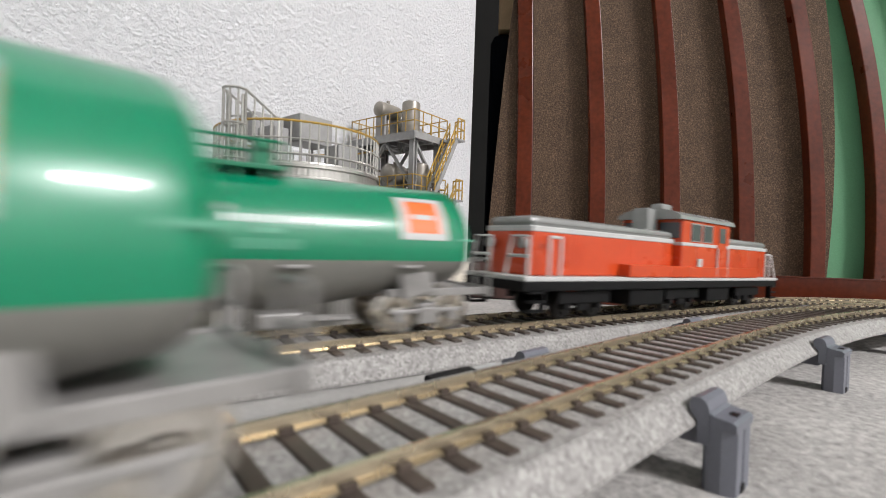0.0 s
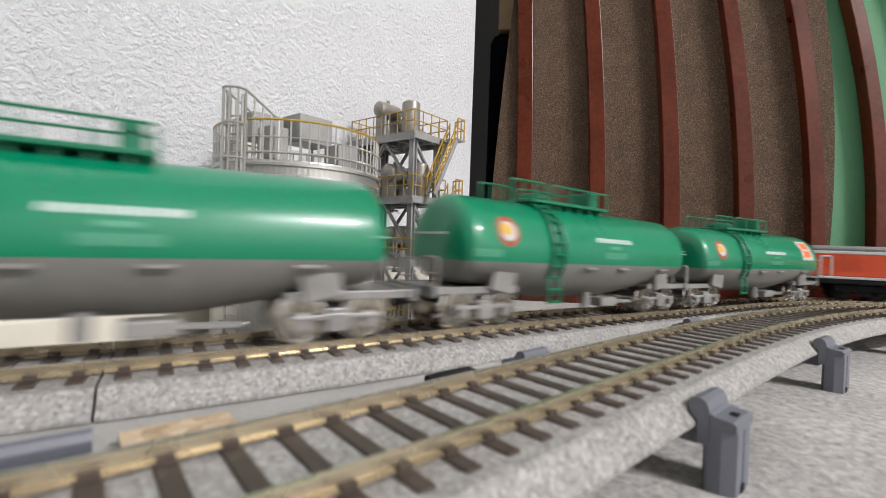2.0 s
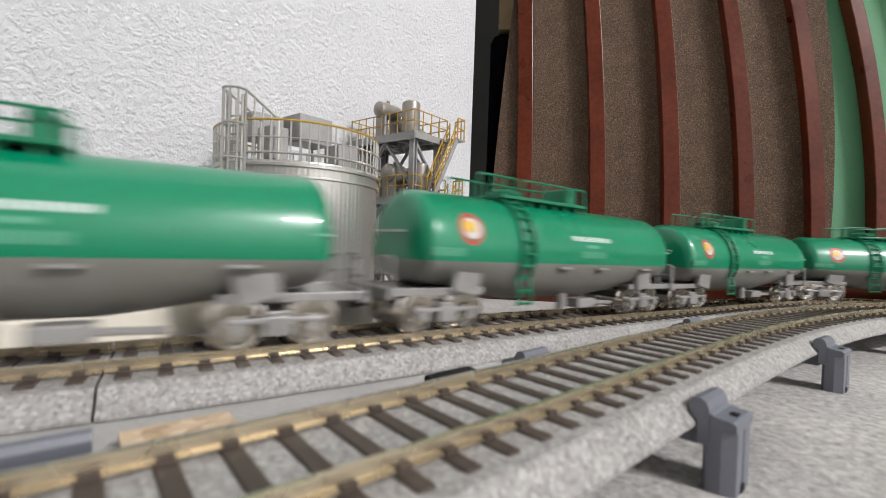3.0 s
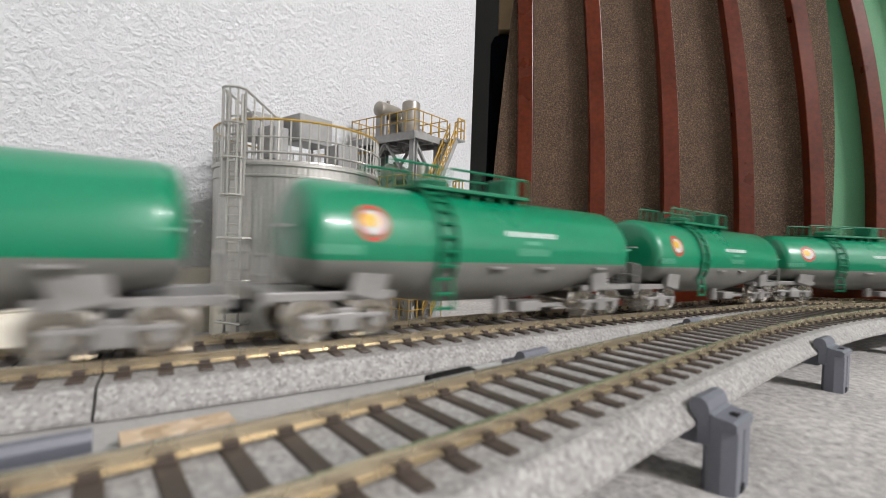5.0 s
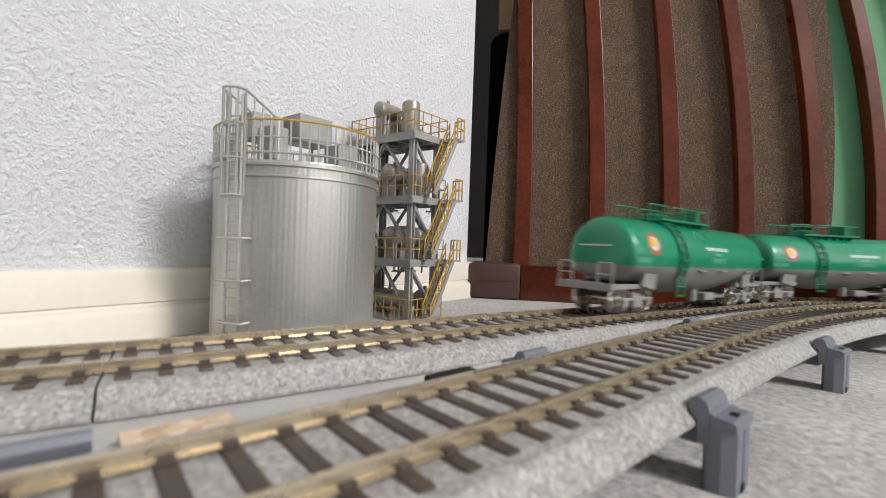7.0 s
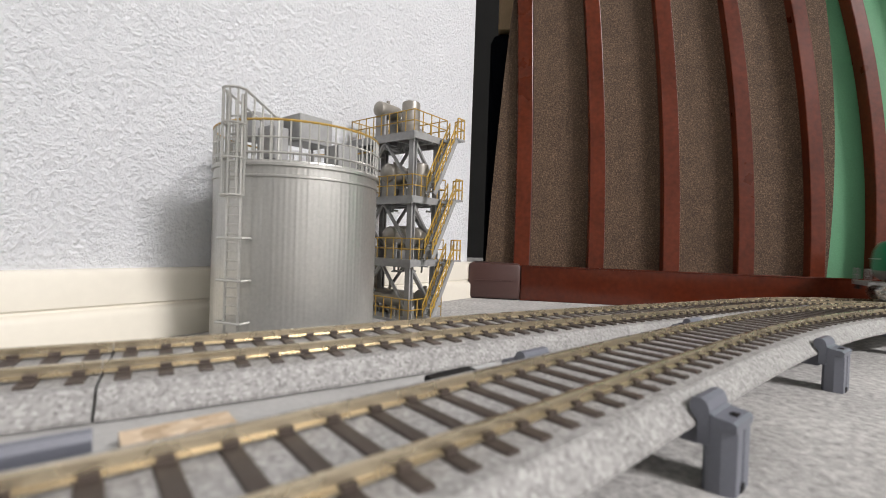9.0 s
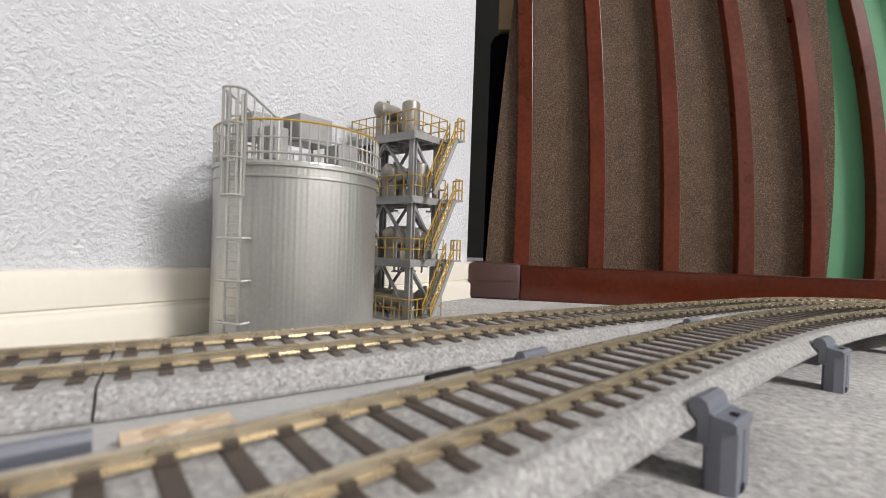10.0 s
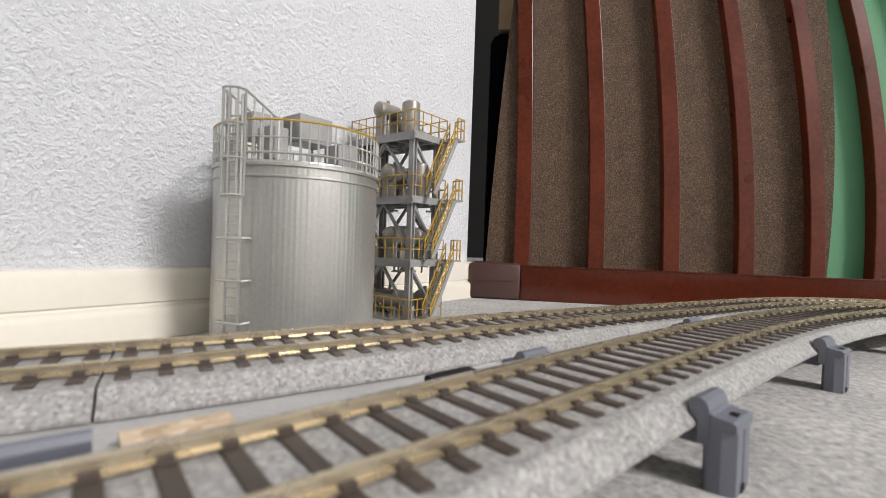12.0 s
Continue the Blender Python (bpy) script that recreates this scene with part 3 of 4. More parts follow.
        if lv > 1:
            b = B()
            r = 5.0
            hh = 19
            lathe(b, [(0.5, 0), (r, 0.2), (r, hh - 2), (r * 0.95, hh - 0.9), (r * 0.7, hh - 0.2), (0.5, hh)], 28, Matrix.Translation((6.0 if lv == 3 else 9.5, 8 if lv == 3 else 3.5, z)))
            part("upright_vessel", b, "vessel", th, smooth=True)
        b = B()
        lathe(b, [(0.5, 0), (4, 0.2), (4, 9), (3, 11), (0.5, 12)], 24, Matrix.Translation((18, 30, z)))
        part("upright_vessel", b, "vessel", th, smooth=True)
        for _ in range(9):
            b = B()
            x, y = rnd.uniform(2, L - 2), rnd.uniform(2, W - 2)
            hz = z + rnd.uniform(3, 20)
            tube(b, (x, y, z), (x, y, hz), 0.7, 6)
            if rnd.random() < 0.5:
                tube(b, (x, y, hz), (x, rnd.uniform(2, W - 2), hz), 0.7, 6)
            else:
                tube(b, (x, y, hz), (rnd.uniform(2, L - 2), y, hz), 0.7, 6)
            part("pipe", b, "vessel", th)
        for _ in range(5):
            b = B()
            x, y, s = rnd.uniform(4, L - 4), rnd.uniform(4, W - 4), rnd.uniform(1.5, 3)
            box(b, x - s, x + s, y - s, y + s, z, z + s * 2.2, 0.3)
            part("pump", b, "steel_grey", th)
        if lv:
            for _ in range(12):
                b = B()
                x, y = rnd.uniform(0, L), rnd.uniform(0, W)
                tube(b, (x, y, z - 7), (x, y, z - 2), 0.6, 5)
                tube(b, (x, y, z - 7), (x + rnd.uniform(-6, 6), y, z - 7), 0.6, 5)
                part("hung_pipe", b, "steel_grey", th)
    # stairs along the far side
    for lv in range(3):
        z0, z1 = lv * ST + 1, (lv + 1) * ST
        xa, xb = 5.0, L + 3
        fl = thing("stair_flight", "", "")
        fl.parent = th
        y0, y1 = -11.5, -6.0
        for yy in (y0, y1):
            b = B()
            m = Matrix.Translation((xa, yy, z0)) @ Matrix.Rotation(-math.atan2(z1 - z0, xb - xa), 4, "Y")
            ln = math.hypot(z1 - z0, xb - xa)
            box(b, 0, ln, -0.35, 0.35, -1.2, 1.2, 0, m)
            part("stringer", b, "steel_grey", fl)
            b = B()
            tube(b, (xa, yy, z0 + 9), (xb, yy, z1 + 9), 0.42, 5)
            tube(b, (xa, yy, z0 + 5), (xb, yy, z1 + 5), 0.34, 5)
            for i in range(7):
                f = i / 6
                x, z = xa + f * (xb - xa), z0 + f * (z1 - z0)
                tube(b, (x, yy, z), (x, yy, z + 9), 0.34, 5)
            part("handrail", b, "rail_yellow", fl)
        for i in range(13):
            f = (i + 0.5) / 13
            b = B()
            x, z = xa + f * (xb - xa), z0 + f * (z1 - z0)
            box(b, x - 0.9, x + 0.9, y0, y1, z - 0.2, z + 0.2)
            part("tread", b, "steel_grey", fl)
        b = B()
        box(b, xb - 1, xb + 6, y0 - 1, y1 + 1, z1 - 1, z1)
        part("landing", b, "steel_grey", fl)
        b = B()
        for x, y in ((xb + 5.5, y0 - 0.5), (xb + 5.5, y1 + 0.5), (xb - 0.5, y0 - 0.5), (xb + 2.5, y0 - 0.5)):
            tube(b, (x, y, z1), (x, y, z1 + 11), 0.42, 5)
        for h in (5.5, 11):
            path_tube(b, [(xb - 0.5, y0 - 0.5, z1 + h), (xb + 5.5, y0 - 0.5, z1 + h), (xb + 5.5, y1 + 0.5, z1 + h)], 0.42, 5)
        part("landing_railing", b, "rail_yellow", fl)
        b = B()
        box(b, L - 3, xb + 2, y1 - 1, -3.5, z1 - 2.4, z1 - 1)
        part("bracket", b, "steel_grey", fl)
    return th


tower()


# ---------------------------------------------------------------- rolling stock
CAR = 144.0      # over couplers


def arc_patch(bm, xc, w, a0, a1, R, zc, h=0.12, k=6, oval=False, n=1, side=-1):
    """A thin printed patch on the tank's flank; angles up from the horizontal."""
    rows = []
    segs = 24
    if oval:
        ac, ah = (a0 + a1) / 2, (a1 - a0) / 2
        ctr = bm.verts.new((xc, side * (R + h) * math.cos(ac), zc + (R + h) * math.sin(ac)))
        rim = []
        for i in range(segs):
            t = 2 * math.pi * i / segs
            a = ac + ah * math.sin(t)
            rim.append(bm.verts.new((xc + w / 2 * math.cos(t), side * (R + h) * math.cos(a), zc + (R + h) * math.sin(a))))
        for i in range(segs):
            bm.faces.new((ctr, rim[i], rim[(i + 1) % segs]))
        return bm
    for i in range(k + 1):
        a = a0 + (a1 - a0) * i / k
        rows.append([bm.verts.new((x, side * (R + h) * math.cos(a), zc + (R + h) * math.sin(a))) for x in (xc - w / 2, xc + w / 2)])
    for p, q in zip(rows, rows[1:]):
        bm.faces.new((p[0], p[1], q[1], q[0]))
    return bm


def bogie(bm_frame, x, gauge=8.7):
    for sg in (-1, 1):
        y = sg * 11.0
        box(bm_frame, x - 11, x + 11, y - 0.5, y + 0.5, 5.4, 6.6, 0.3)
        box(bm_frame, x - 3, x + 3, y - 0.9, y + 0.9, 2.6, 7.0, 0.4)
        tube(bm_frame, (x - 1.6, y, 3.0), (x - 1.6, y, 6.6), 0.9, 8)
        tube(bm_frame, (x + 1.6, y, 3.0), (x + 1.6, y, 6.6), 0.9, 8)
        for e in (-1, 1):
            tube(bm_frame, (x + e * 8, y - 0.9, 4.6), (x + e * 8, y + 0.9, 4.6), 1.5, 10)
            box(bm_frame, x + e * 8 - 1.2, x + e * 8 + 1.2, y - 0.7, y + 0.7, 4.4, 6.4, 0.3)
    box(bm_frame, x - 2.5, x + 2.5, -11, 11, 4, 8, 0.3)


def wheelset(parent, x, r, material="wheel"):
    """Axle and two flanged wheels, built round the axle's own middle."""
    b = B()
    m = Matrix.Rotation(math.pi / 2, 4, "X")
    tube(b, (0, -9, 0), (0, 9, 0), 1.0, 8)
    for sg in (-1, 1):
        c = sg * 8.6
        o = 1 if sg > 0 else -1
        lathe(b, [(1, c - 1.3 * o), (r * 0.8, c - 1.3 * o), (r + 0.6, c - 1.2 * o), (r + 0.6, c - 0.7 * o), (r, c - 0.5 * o), (r - 0.1, c + 1.2 * o), (r * 0.85, c + 1.25 * o), (r * 0.78, c + 0.7 * o), (r * 0.4, c + 0.6 * o), (r * 0.3, c + 1.2 * o), (0.5, c + 1.3 * o)], 28, m)
        for k in range(4):
            a = math.pi / 2 * k
            tube(b, (r * 0.58 * math.cos(a), -c - 0.5 * o, r * 0.58 * math.sin(a)), (r * 0.58 * math.cos(a), -c - 0.9 * o, r * 0.58 * math.sin(a)), 0.5, 6)
    length, height = STRETCH
    STRETCH[:] = 1.0, 1.0     # wheels stay round
    ob = part("wheelset", b, material, parent, smooth=True)
    STRETCH[:] = length, height
    ob.location = (x * MM * length, 0, r * MM)
    return ob


def tank_car(first=False, plate_at=46.0):
    th = thing("tank_wagon", "green and grey model tank wagon with emblem" + (" and orange plate" if first else " and white lettering bars"), "tank wagon", group="tank wagons")
    R, ZC, HL = 16.0, 23.0, 61.8
    prof = [(0.6, -HL), (7, -HL + 0.3), (11.5, -HL + 0.8), (14.0, -HL + 1.5), (15.2, -HL + 2.5), (15.8, -HL + 3.7), (R, -HL + 5), (R, -48), (R, -41), (R, -34), (R, -27), (R, -18), (R, 0), (R, 18), (R, 27), (R, 34), (R, 41), (R, 48), (R, HL - 5), (15.8, HL - 3.7), (15.2, HL - 2.5), (14.0, HL - 1.5), (11.5, HL - 0.8), (7, HL - 0.3), (0.6, HL)]
    rot = Matrix.Translation((0, 0, ZC)) @ Matrix.Rotation(math.pi / 2, 4, "Y")
    cut = 19.4
    for name, up in (("tank_top", True), ("tank_belly", False)):
        b = B()
        lathe(b, prof, 72, rot)
        g = list(b.verts) + list(b.edges) + list(b.faces)
        bmesh.ops.bisect_plane(b, geom=g, plane_co=(0, 0, cut), plane_no=(0, 0, 1), clear_inner=up, clear_outer=not up)
        if not up:      # the belly tapers up towards both ends
            for v in b.verts:
                k = max(0.0, abs(v.co.x) - 20) / (HL - 20)
                v.co.z += (cut - v.co.z) * 0.5 * k
        part(name, b, "green" if up else "car_grey", th, "glossy green upper tank half" if up else "grey lower tank half", smooth=True)
    # frame and end platforms
    for e in (-1, 1):
        b = B()
        xa, xb = sorted((e * 38, e * 69))
        box(b, xa, xb, -11.0, 11.0, 10.6, 11.6, 0.3)
        pf = part("end_platform", b, "frame_grey", th)
        for sg in (-1, 1):
            b = B()
            box(b, xa, xb, sg * 11.5 - 0.7, sg * 11.5 + 0.7, 10.0, 12.0, 0.2)
            part("side_sill", b, "frame_grey", pf)
        xe = e * 69
        b = B()
        box(b, xe - 0.8, xe + 0.8, -13, 13, 9.2, 12.2, 0.3)
        part("buffer_beam", b, "frame_grey", pf)
        for sg in (-1, 1):
            b = B()
            box(b, -4.6, 4.6, -1.3, 1.3, 0, 8.2, 0.4, Matrix.Translation((e * 46, sg * 12.6, 10.4)) @ Matrix.Rotation(-e * 0.2, 4, "Y"))
            part("tank_saddle", b, "frame_grey", th)
    for e in (-1, 1):
        b = B()
        x = e * 69
        for y in (-12.4, 6):
            path_tube(b, [(x, y, 11), (x, y, 19.4), (x, y + 0.6, 20), (x, y + 5.8, 20), (x, y + 6.4, 19.4), (x, y + 6.4, 11)], 0.45, 6)
            tube(b, (x, y, 15.5), (x, y + 6.4, 15.5), 0.35, 5)
        part("end_handrail", b, "frame_grey", th)
        b = B()
        box(b, min(e * 69.5, e * 72), max(e * 69.5, e * 72), -1.6, 1.6, 6.4, 9.4, 0.4)
        part("coupler", b, "black", th)
        b = B()
        bogie(b, e * 50)
        part("bogie_frame", b, "frame_grey", th)
        for d in (-8, 8):
            wheelset(th, e * 50 + d, 5.5)
    # underside valves
    b = B()
    tube(b, (2, -8, 3.6), (2, -8, 9), 1.8, 10)
    part("drain_valve", b, "frame_grey", th)
    b = B()
    box(b, 8, 18, -11, -5, 3.8, 7.2, 0.5)
    part("brake_cylinder", b, "frame_grey", th)
    b = B()
    tube(b, (14, -9, 5.5), (30, -9, 5.0), 0.8, 6)
    part("brake_rod", b, "frame_grey", th)
    # walkway, hatch and railings on top
    for y in (-8.6, 0.2):
        b = B()
        box(b, -29, 13, y, y + 8.4, ZC + R + 0.1, ZC + R + 1.2, 0.2)
        part("walkway_board", b, "green_dark", th)
    for x in range(-27, 13, 6):
        b = B()
        box(b, x - 0.5, x + 0.5, -7.6, 7.6, ZC + R - 2.4, ZC + R + 0.2)
        part("walkway_bracket", b, "green_dark", th)
    for y in (-7.6, 7.6):
        for x0, x1 in ((-38, -22), (-19, 13)):
            b = B()
            path_tube(b, [(x0, y, ZC + R - 1.5), (x0, y, ZC + R + 6), (x0 + 0.6, y, ZC + R + 6.6), (x1 - 0.6, y, ZC + R + 6.6), (x1, y, ZC + R + 6), (x1, y, ZC + R - 1.5)], 0.4, 6)
            for f in (0.33, 0.67):
                tube(b, (x0 + f * (x1 - x0), y, ZC + R), (x0 + f * (x1 - x0), y, ZC + R + 6.4), 0.35, 5)
            part("top_railing", b, "green_dark", th)
    b = B()
    lathe(b, [(5.0, 0), (5.0, 2.4), (5.6, 2.6), (5.6, 3.6), (4, 4.4), (0.5, 4.8)], 28, Matrix.Translation((-20, 0, ZC + R - 0.6)))
    part("hatch", b, "green_dark", th, smooth=True)
    b = B()
    box(b, 6.5, 11, -5.4, 5.4, ZC + R + 0.6, ZC + R + 7, 0.5)
    part("valve_box", b, "green_dark", th)
    LX = (-27.0, -21.6)
    for sg in (-1, 1):
        def F(a, h=0.9):
            return sg * (R + h) * math.cos(a), ZC + (R + h) * math.sin(a)
        pts = [F(radians(a)) for a in range(70, -31, -10)] + [(sg * (R - 0.6), 11), (sg * (R - 0.6), 6.6)]
        b = B()
        arc_patch(b, sum(LX) / 2, 4.6, radians(-14), radians(72), R, ZC, 0.1, 10, side=sg)
        lad = part("side_ladder", b, "green_dark", th, "dark green ladder with backing strip")
        for x in LX:
            b = B()
            path_tube(b, [(x, y, z) for y, z in pts], 0.5, 6)
            part("stile", b, "green_dark", lad)
        rung = [F(radians(a)) for a in range(62, -31, -13)] + [(sg * (R - 0.6), z) for z in (11, 7.2)]
        for y, z in rung:
            b = B()
            tube(b, (LX[0], y, z), (LX[1], y, z), 0.45, 5)
            part("rung", b, "green_dark", lad)
    for x in (-6, 14, 42):
        b = B()
        box(b, x - 3, x + 3, -R - 0.4, -R + 1.4, 17.6, 18.3, 0.1)
        part("lug", b, "frame_grey", th)
    # emblem and lettering bars
    sg = -1
    b = B()
    arc_patch(b, -46, 8.6, radians(3), radians(37), R, ZC, 0.10, oval=True, side=sg)
    em = part("emblem", b, "red", th, "red oval emblem with white and yellow centre")
    b = B()
    arc_patch(b, -46, 6.6, radians(9), radians(31), R, ZC, 0.16, oval=True, side=sg)
    part("emblem_field", b, "white", em)
    b = B()
    arc_patch(b, -46.8, 4.6, radians(15), radians(28), R, ZC, 0.22, oval=True, side=sg)
    part("emblem_mark", b, "yellow", em)
    for x, w, a0, a1 in ((8, 22, 15, 21), (8, 7, 7, 11), (8.5, 14, -5, 3), (-54, 11, -8, 0), (58, 5, 6, 8)):
        b = B()
        if w > 10:
            k = int(w / 1.4)
            for i in range(k):
                arc_patch(b, x - w / 2 + (i + 0.5) * w / k, w / k * 0.74, radians(a0), radians(a1), R, ZC, 0.1, 3, side=sg)
        else:
            arc_patch(b, x, w, radians(a0), radians(a1), R, ZC, 0.1, 3, side=sg)
        part("lettering_bar", b, "soft_print" if w > 20 else "faint_print", th)
    for e in (-1, 1):
        b = B()
        box(b, min(e * 62.6, e * 63.4), max(e * 62.6, e * 63.4), -7, 7, 26.6, 27.2)
        part("end_rung", b, "white", th)
    if first:
        b = B()
        arc_patch(b, plate_at, 13.5, radians(6), radians(50), R, ZC, 0.1, 6, side=sg)
        pl = part("square_plate", b, "orange", th, "orange and white square plate")
        b = B()
        for x0, w0, q0, q1 in ((-5.6, 2, 12, 45), (5.6, 2, 12, 45), (0, 13.5, 6, 12), (0, 13.5, 45, 50), (0, 6, 25, 30)):
            b = B()
            arc_patch(b, plate_at + x0, w0, radians(q0), radians(q1), R, ZC, 0.16, 4, side=sg)
            part("plate_bar", b, "white", pl)
    return th


def hood(b, x0, x1, w, z0, z1, rnd=1.0):
    box(b, x0, x1, -w, w, z0, z1, rnd)


def locomotive():
    th = thing("diesel_locomotive", "vermilion model diesel locomotive with grey roof and centre cab", "locomotive")
    HALF = 92.0
    b = B()
    box(b, -HALF, HALF, -14.5, 14.5, 9.6, 12.6, 0.4)
    part("underframe", b, "black", th)
    b = B()
    box(b, -HALF - 0.1, HALF + 0.1, -14.8, 14.8, 12.6, 14.0, 0.3)
    part("white_sill", b, "white", th, "white painted sill stripe")
    for name, x0, x1 in (("long_hood", -86, -6), ("short_hood", 36, 87)):
        b = B()
        hood(b, x0, x1, 10.5, 14.0, 28.4, 0.8)
        hd = part(name, b, "loco_red", th)
        b = B()
        hood(b, x0 - 0.2, x1 + 0.2, 10.8, 27.6, 29.4, 0.3)
        part("white_band", b, "white", hd)
        b = B()
        box(b, x0 - 0.1, x1 + 0.1, -10.6, 10.6, 28.8, 32.6, 2.2)
        part("hood_roof", b, "loco_roof", hd, smooth=True)
        n = int((x1 - x0) / 9)
        for i in range(2, n, 3):
            x = x0 + i * (x1 - x0) / n
            b = B()
            box(b, x - 0.1, x + 0.1, -10.58, -10.4, 15, 27)
            part("door_seam", b, "loco_red", hd)
        for i in range(8):
            z = 18 + i * 0.9
            b = B()
            box(b, x0 + 12, x0 + 24, -10.7, -10.4, z, z + 0.35)
            part("louvre", b, "loco_red", hd)
    # cab
    b = B()
    box(b, -6, 36, -14.2, 14.2, 14.0, 38.0, 0.8)
    cab = part("cab", b, "loco_red", th)
    b = B()
    hood(b, -6.2, 36.2, 14.4, 27.0, 28.4, 0.2)
    part("cab_band", b, "white", cab)
    b = B()
    rf = [(-15, 37.6), (-14.6, 39.2), (-11.5, 40.8), (-6, 42.0), (0, 42.4), (6, 42.0), (11.5, 40.8), (14.6, 39.2), (15, 37.6)]
    ra = [b.verts.new((-9, y, z)) for y, z in rf]
    rb = [b.verts.new((38.5, y, z)) for y, z in rf]
    for i in range(len(rf) - 1):
        b.faces.new((ra[i], ra[i + 1], rb[i + 1], rb[i]))
    b.faces.new(ra)
    b.faces.new(rb)
    b.faces.new((ra[0], ra[-1], rb[-1], rb[0]))
    part("cab_roof", b, "loco_roof", cab, smooth=True)
    for x0, x1 in ((1, 8.5), (11, 18.5), (25, 31)):
        for sg in (-1, 1):
            b = B()
            box(b, x0 - 0.6, x1 + 0.6, sg * 14.3 - 0.15, sg * 14.3 + 0.15, 28.9, 36.6, 0.1)
            part("window_frame", b, "frame_grey", cab)
            b = B()
            box(b, x0, x1, sg * 14.5 - 0.1, sg * 14.5 + 0.1, 29.4, 36.0)
            part("window", b, "glass", cab)
    for x in (-6.2, 36.2):
        for y in (-8.5, 8.5):
            b = B()
            box(b, x - 0.15, x + 0.15, y - 4.6, y + 4.6, 30, 36.4)
            part("end_window", b, "glass", cab)
    b = B()
    box(b, 23.5, 32.5, -14.5, -14.2, 15, 37, 0.1)
    part("cab_door", b, "loco_red", cab)
    b = B()
    for x in (23, 33):
        tube(b, (x, -15, 14), (x, -15, 27), 0.35, 5)
    part("grab_rail", b, "white", cab)
    b = B()
    box(b, 6, 9.5, -15.1, -14.6, 18.5, 22, 0.1)
    part("builder_plate", b, "white", cab)
    b = B()
    box(b, -15, -7.5, -4, 4, 32, 42, 1.2)
    part("exhaust_stack", b, "loco_roof", th, smooth=True)
    b = B()
    box(b, -3, 5, -3, 3, 41.5, 45, 1.0)
    part("roof_horn_cover", b, "loco_roof", th, smooth=True)
    # side walkway tanks
    for sg in (-1, 1):
        b = B()
        box(b, -42, 66, min(sg * 10.4, sg * 15.2), max(sg * 10.4, sg * 15.2), 14.0, 18.6, 0.4)
        part("side_tank", b, "loco_red", th)
    for e in (-1, 1):
        for sg in (-1, 1):
            b = B()
            x = e * 90.5
            path_tube(b, [(x, sg * 14, 13), (x - e * 1.5, sg * 12.5, 26), (x - e * 1.5, sg * 5, 26), (x, sg * 4, 13)], 0.5, 6)
            tube(b, (x - e * 0.8, sg * 13, 20), (x - e * 0.8, sg * 4.5, 20), 0.5, 6)
            tube(b, (e * 82, sg * 14.2, 14), (e * 82, sg * 14.2, 26), 0.5, 6)
            tube(b, (e * 77, sg * 14.2, 14), (e * 77, sg * 14.2, 26), 0.5, 6)
            tube(b, (e * 82, sg * 14.2, 26), (e * 77, sg * 14.2, 26), 0.5, 6)
            part("end_handrail", b, "white", th)
            b = B()
            for z in (3.4, 6.2, 9.0):
                box(b, min(e * 84, e * 90), max(e * 84, e * 90), min(sg * 12.5, sg * 15), max(sg * 12.5, sg * 15), z, z + 0.7)
            box(b, min(e * 83.6, e * 84.2), max(e * 83.6, e * 84.2), min(sg * 12.5, sg * 15), max(sg * 12.5, sg * 15), 3.4, 10)
            part("footstep", b, "black", th)
        b = B()
        box(b, min(e * 92, e * 94), max(e * 92, e * 94), -1.6, 1.6, 6.4, 9.4, 0.4)
        part("coupler", b, "black", th)
        b = B()
        tube(b, (e * 86.8, -7.5, 24), (e * 88.2, -7.5, 24), 1.8, 14)
        tube(b, (e * 86.8, 7.5, 24), (e * 88.2, 7.5, 24), 1.8, 14)
        part("headlights", b, "frame_grey", th)
    for x in (-62, 0, 62):
        b = B()
        bogie(b, x)
        box(b, x - 13, x + 13, -12.4, -11.4, 5.2, 9.2, 0.3)
        box(b, x - 13, x + 13, 11.4, 12.4, 5.2, 9.2, 0.3)
        part("bogie_frame", b, "black", th)
        for d in (-8, 8):
            wheelset(th, x + d, 4.8, "black_steel")
    b = B()
    box(b, -38, -16, -13, 13, 3.5, 9.6, 0.6)
    part("fuel_tank", b, "black", th)
    b = B()
    box(b, 20, 40, -13, 13, 3.5, 9.6, 0.6)
    part("fuel_tank", b, "black", th)
    return th


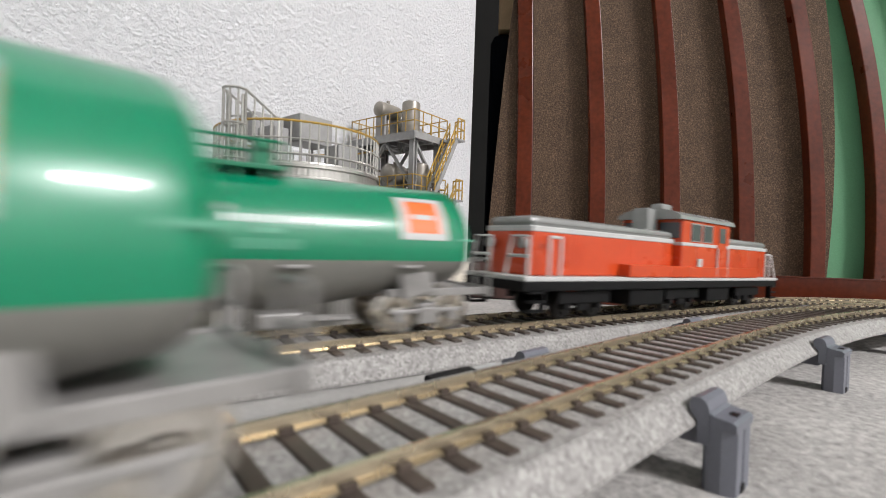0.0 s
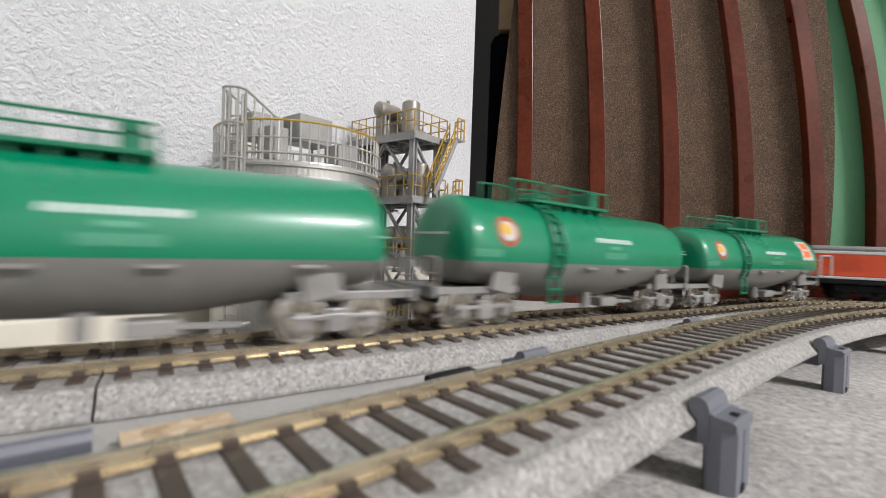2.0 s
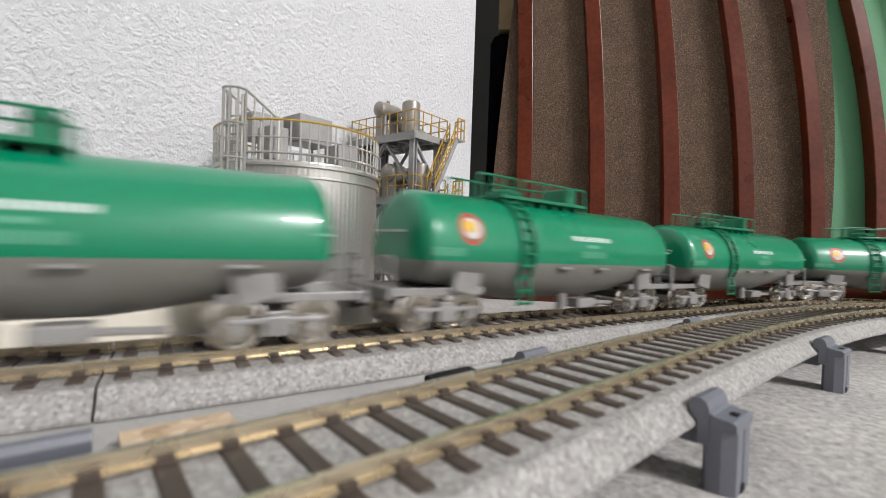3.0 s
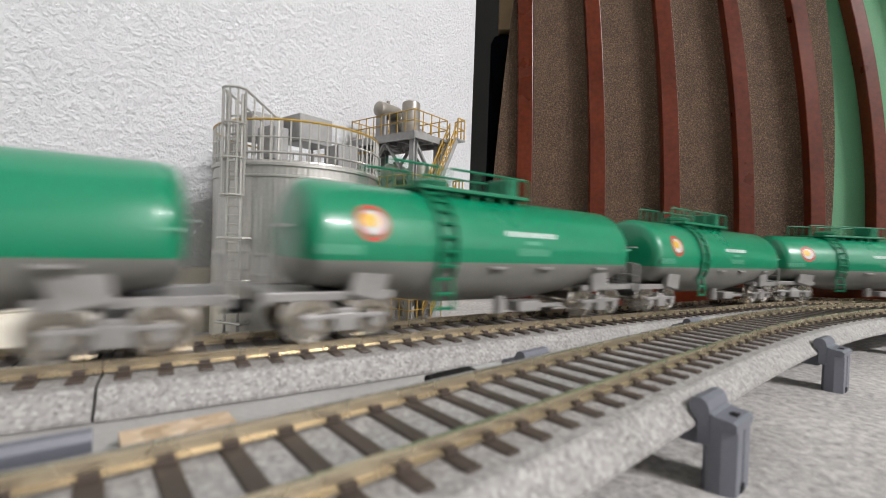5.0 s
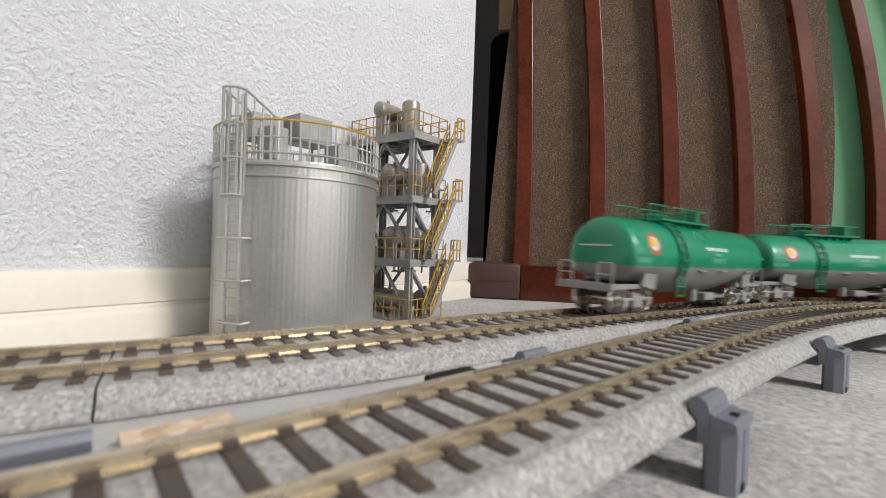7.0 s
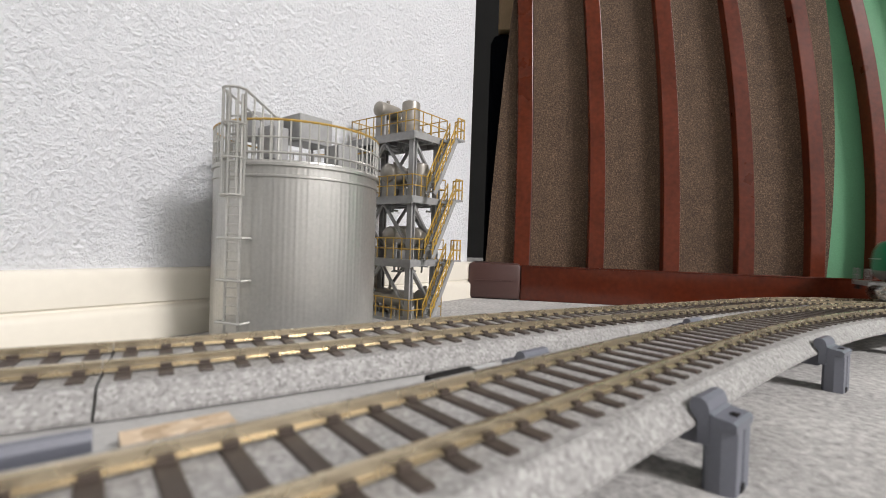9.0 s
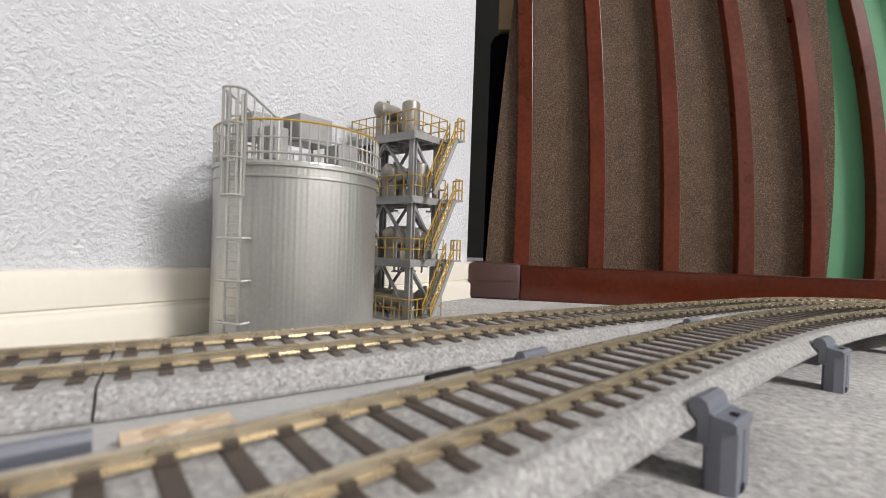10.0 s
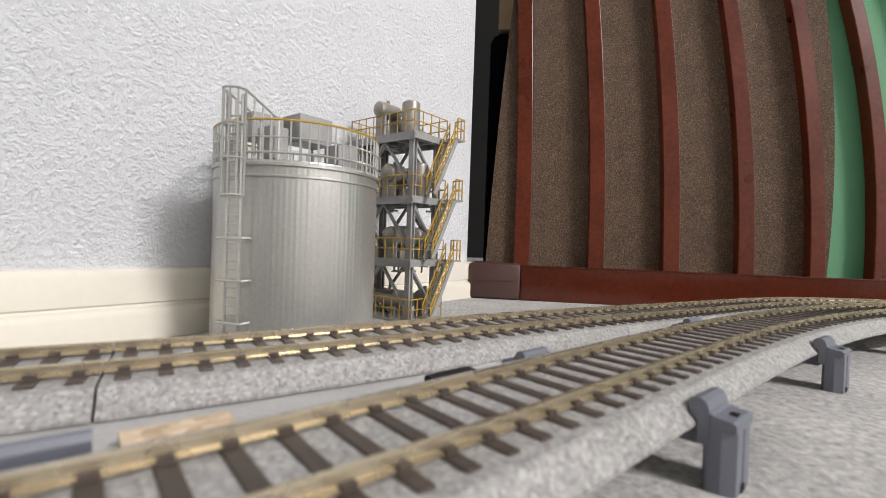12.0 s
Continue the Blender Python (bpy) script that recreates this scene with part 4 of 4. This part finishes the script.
STRETCH[:] = 1.11, 1.06
LOCO = locomotive()
STRETCH[:] = 1.0, 1.0
WAGONS = [tank_car(True)]
plain = tank_car()
WAGONS.append(plain)
for _ in range(4):
    WAGONS.append(copy_thing(plain, Matrix.Identity(4)))


LEAVING = tank_car(True, 40.5)

# ---------------------------------------------------------------- movement
TAIL = [(0.0, -853.5), (1.0, -721.0), (1.5, -656.0), (2.5, -524.5), (5.5, -136.5), (6.5, -3.0), (6.8, 39.0), (7.2, 96.0), (8.8, 302.0), (9.0, 321.0), (9.4, 370.0), (12.0, 712.0)]


def tail_at(t):
    return float(np.interp(t, [a for a, _ in TAIL], [c for _, c in TAIL]))


def motions():
    times = [0.25 * i for i in range(49)]
    units = [(w, 5 - i, 0) for i, w in enumerate(WAGONS)] + [(LOCO, 6, 1)]
    for ob, k, is_loco in units:
        rows = []
        for t in times:
            s0 = tail_at(t) + k * CAR
            mid = s0 + (112.5 if is_loco else CAR / 2)
            half = 62 if is_loco else 50
            a, c = FAR.at(mid - half), FAR.at(mid + half)
            p = (a + c) / 2
            h = math.degrees(math.atan2(c[1] - a[1], c[0] - a[0]))
            da, dc = FAR.drop(a[0]), FAR.drop(c[0])
            rows.append((t, pose(p[0] * MM, p[1] * MM, (RAIL_Z - (da + dc) / 2) * MM, 0, math.degrees(math.atan2(dc - da, 2 * half)), h)))
        walk(ob, rows)
    # a wagon of another train leaves on the front track, the other way
    rows = []
    for t in times:
        mid = max(-95.5 - 100.0 * t, -900.0)
        a, c = NEAR.at(mid - 48), NEAR.at(mid + 48)
        p = (a + c) / 2
        rows.append((t, pose(p[0] * MM, p[1] * MM, RAIL_Z * MM, 0, 0, math.degrees(math.atan2(c[1] - a[1], c[0] - a[0])))))
    walk(LEAVING, rows)
    # wheels turn with the way gone
    steps = [i / 30 for i in range(0, 286)]
    for ob, way in [(u[0], tail_at) for u in units] + [(LEAVING, lambda t: -100.0 * min(t, 8.0))]:
        for w in ob.children:
            if w.name.startswith("wheelset"):
                at = w.location.copy()
                r = at.z / MM
                turn = [(t, Matrix.Translation(at) @ Matrix.Rotation((way(t) - way(0)) / r, 4, "Y")) for t in steps]
                walk(w, turn + [(12.0, turn[-1][1])])


motions()
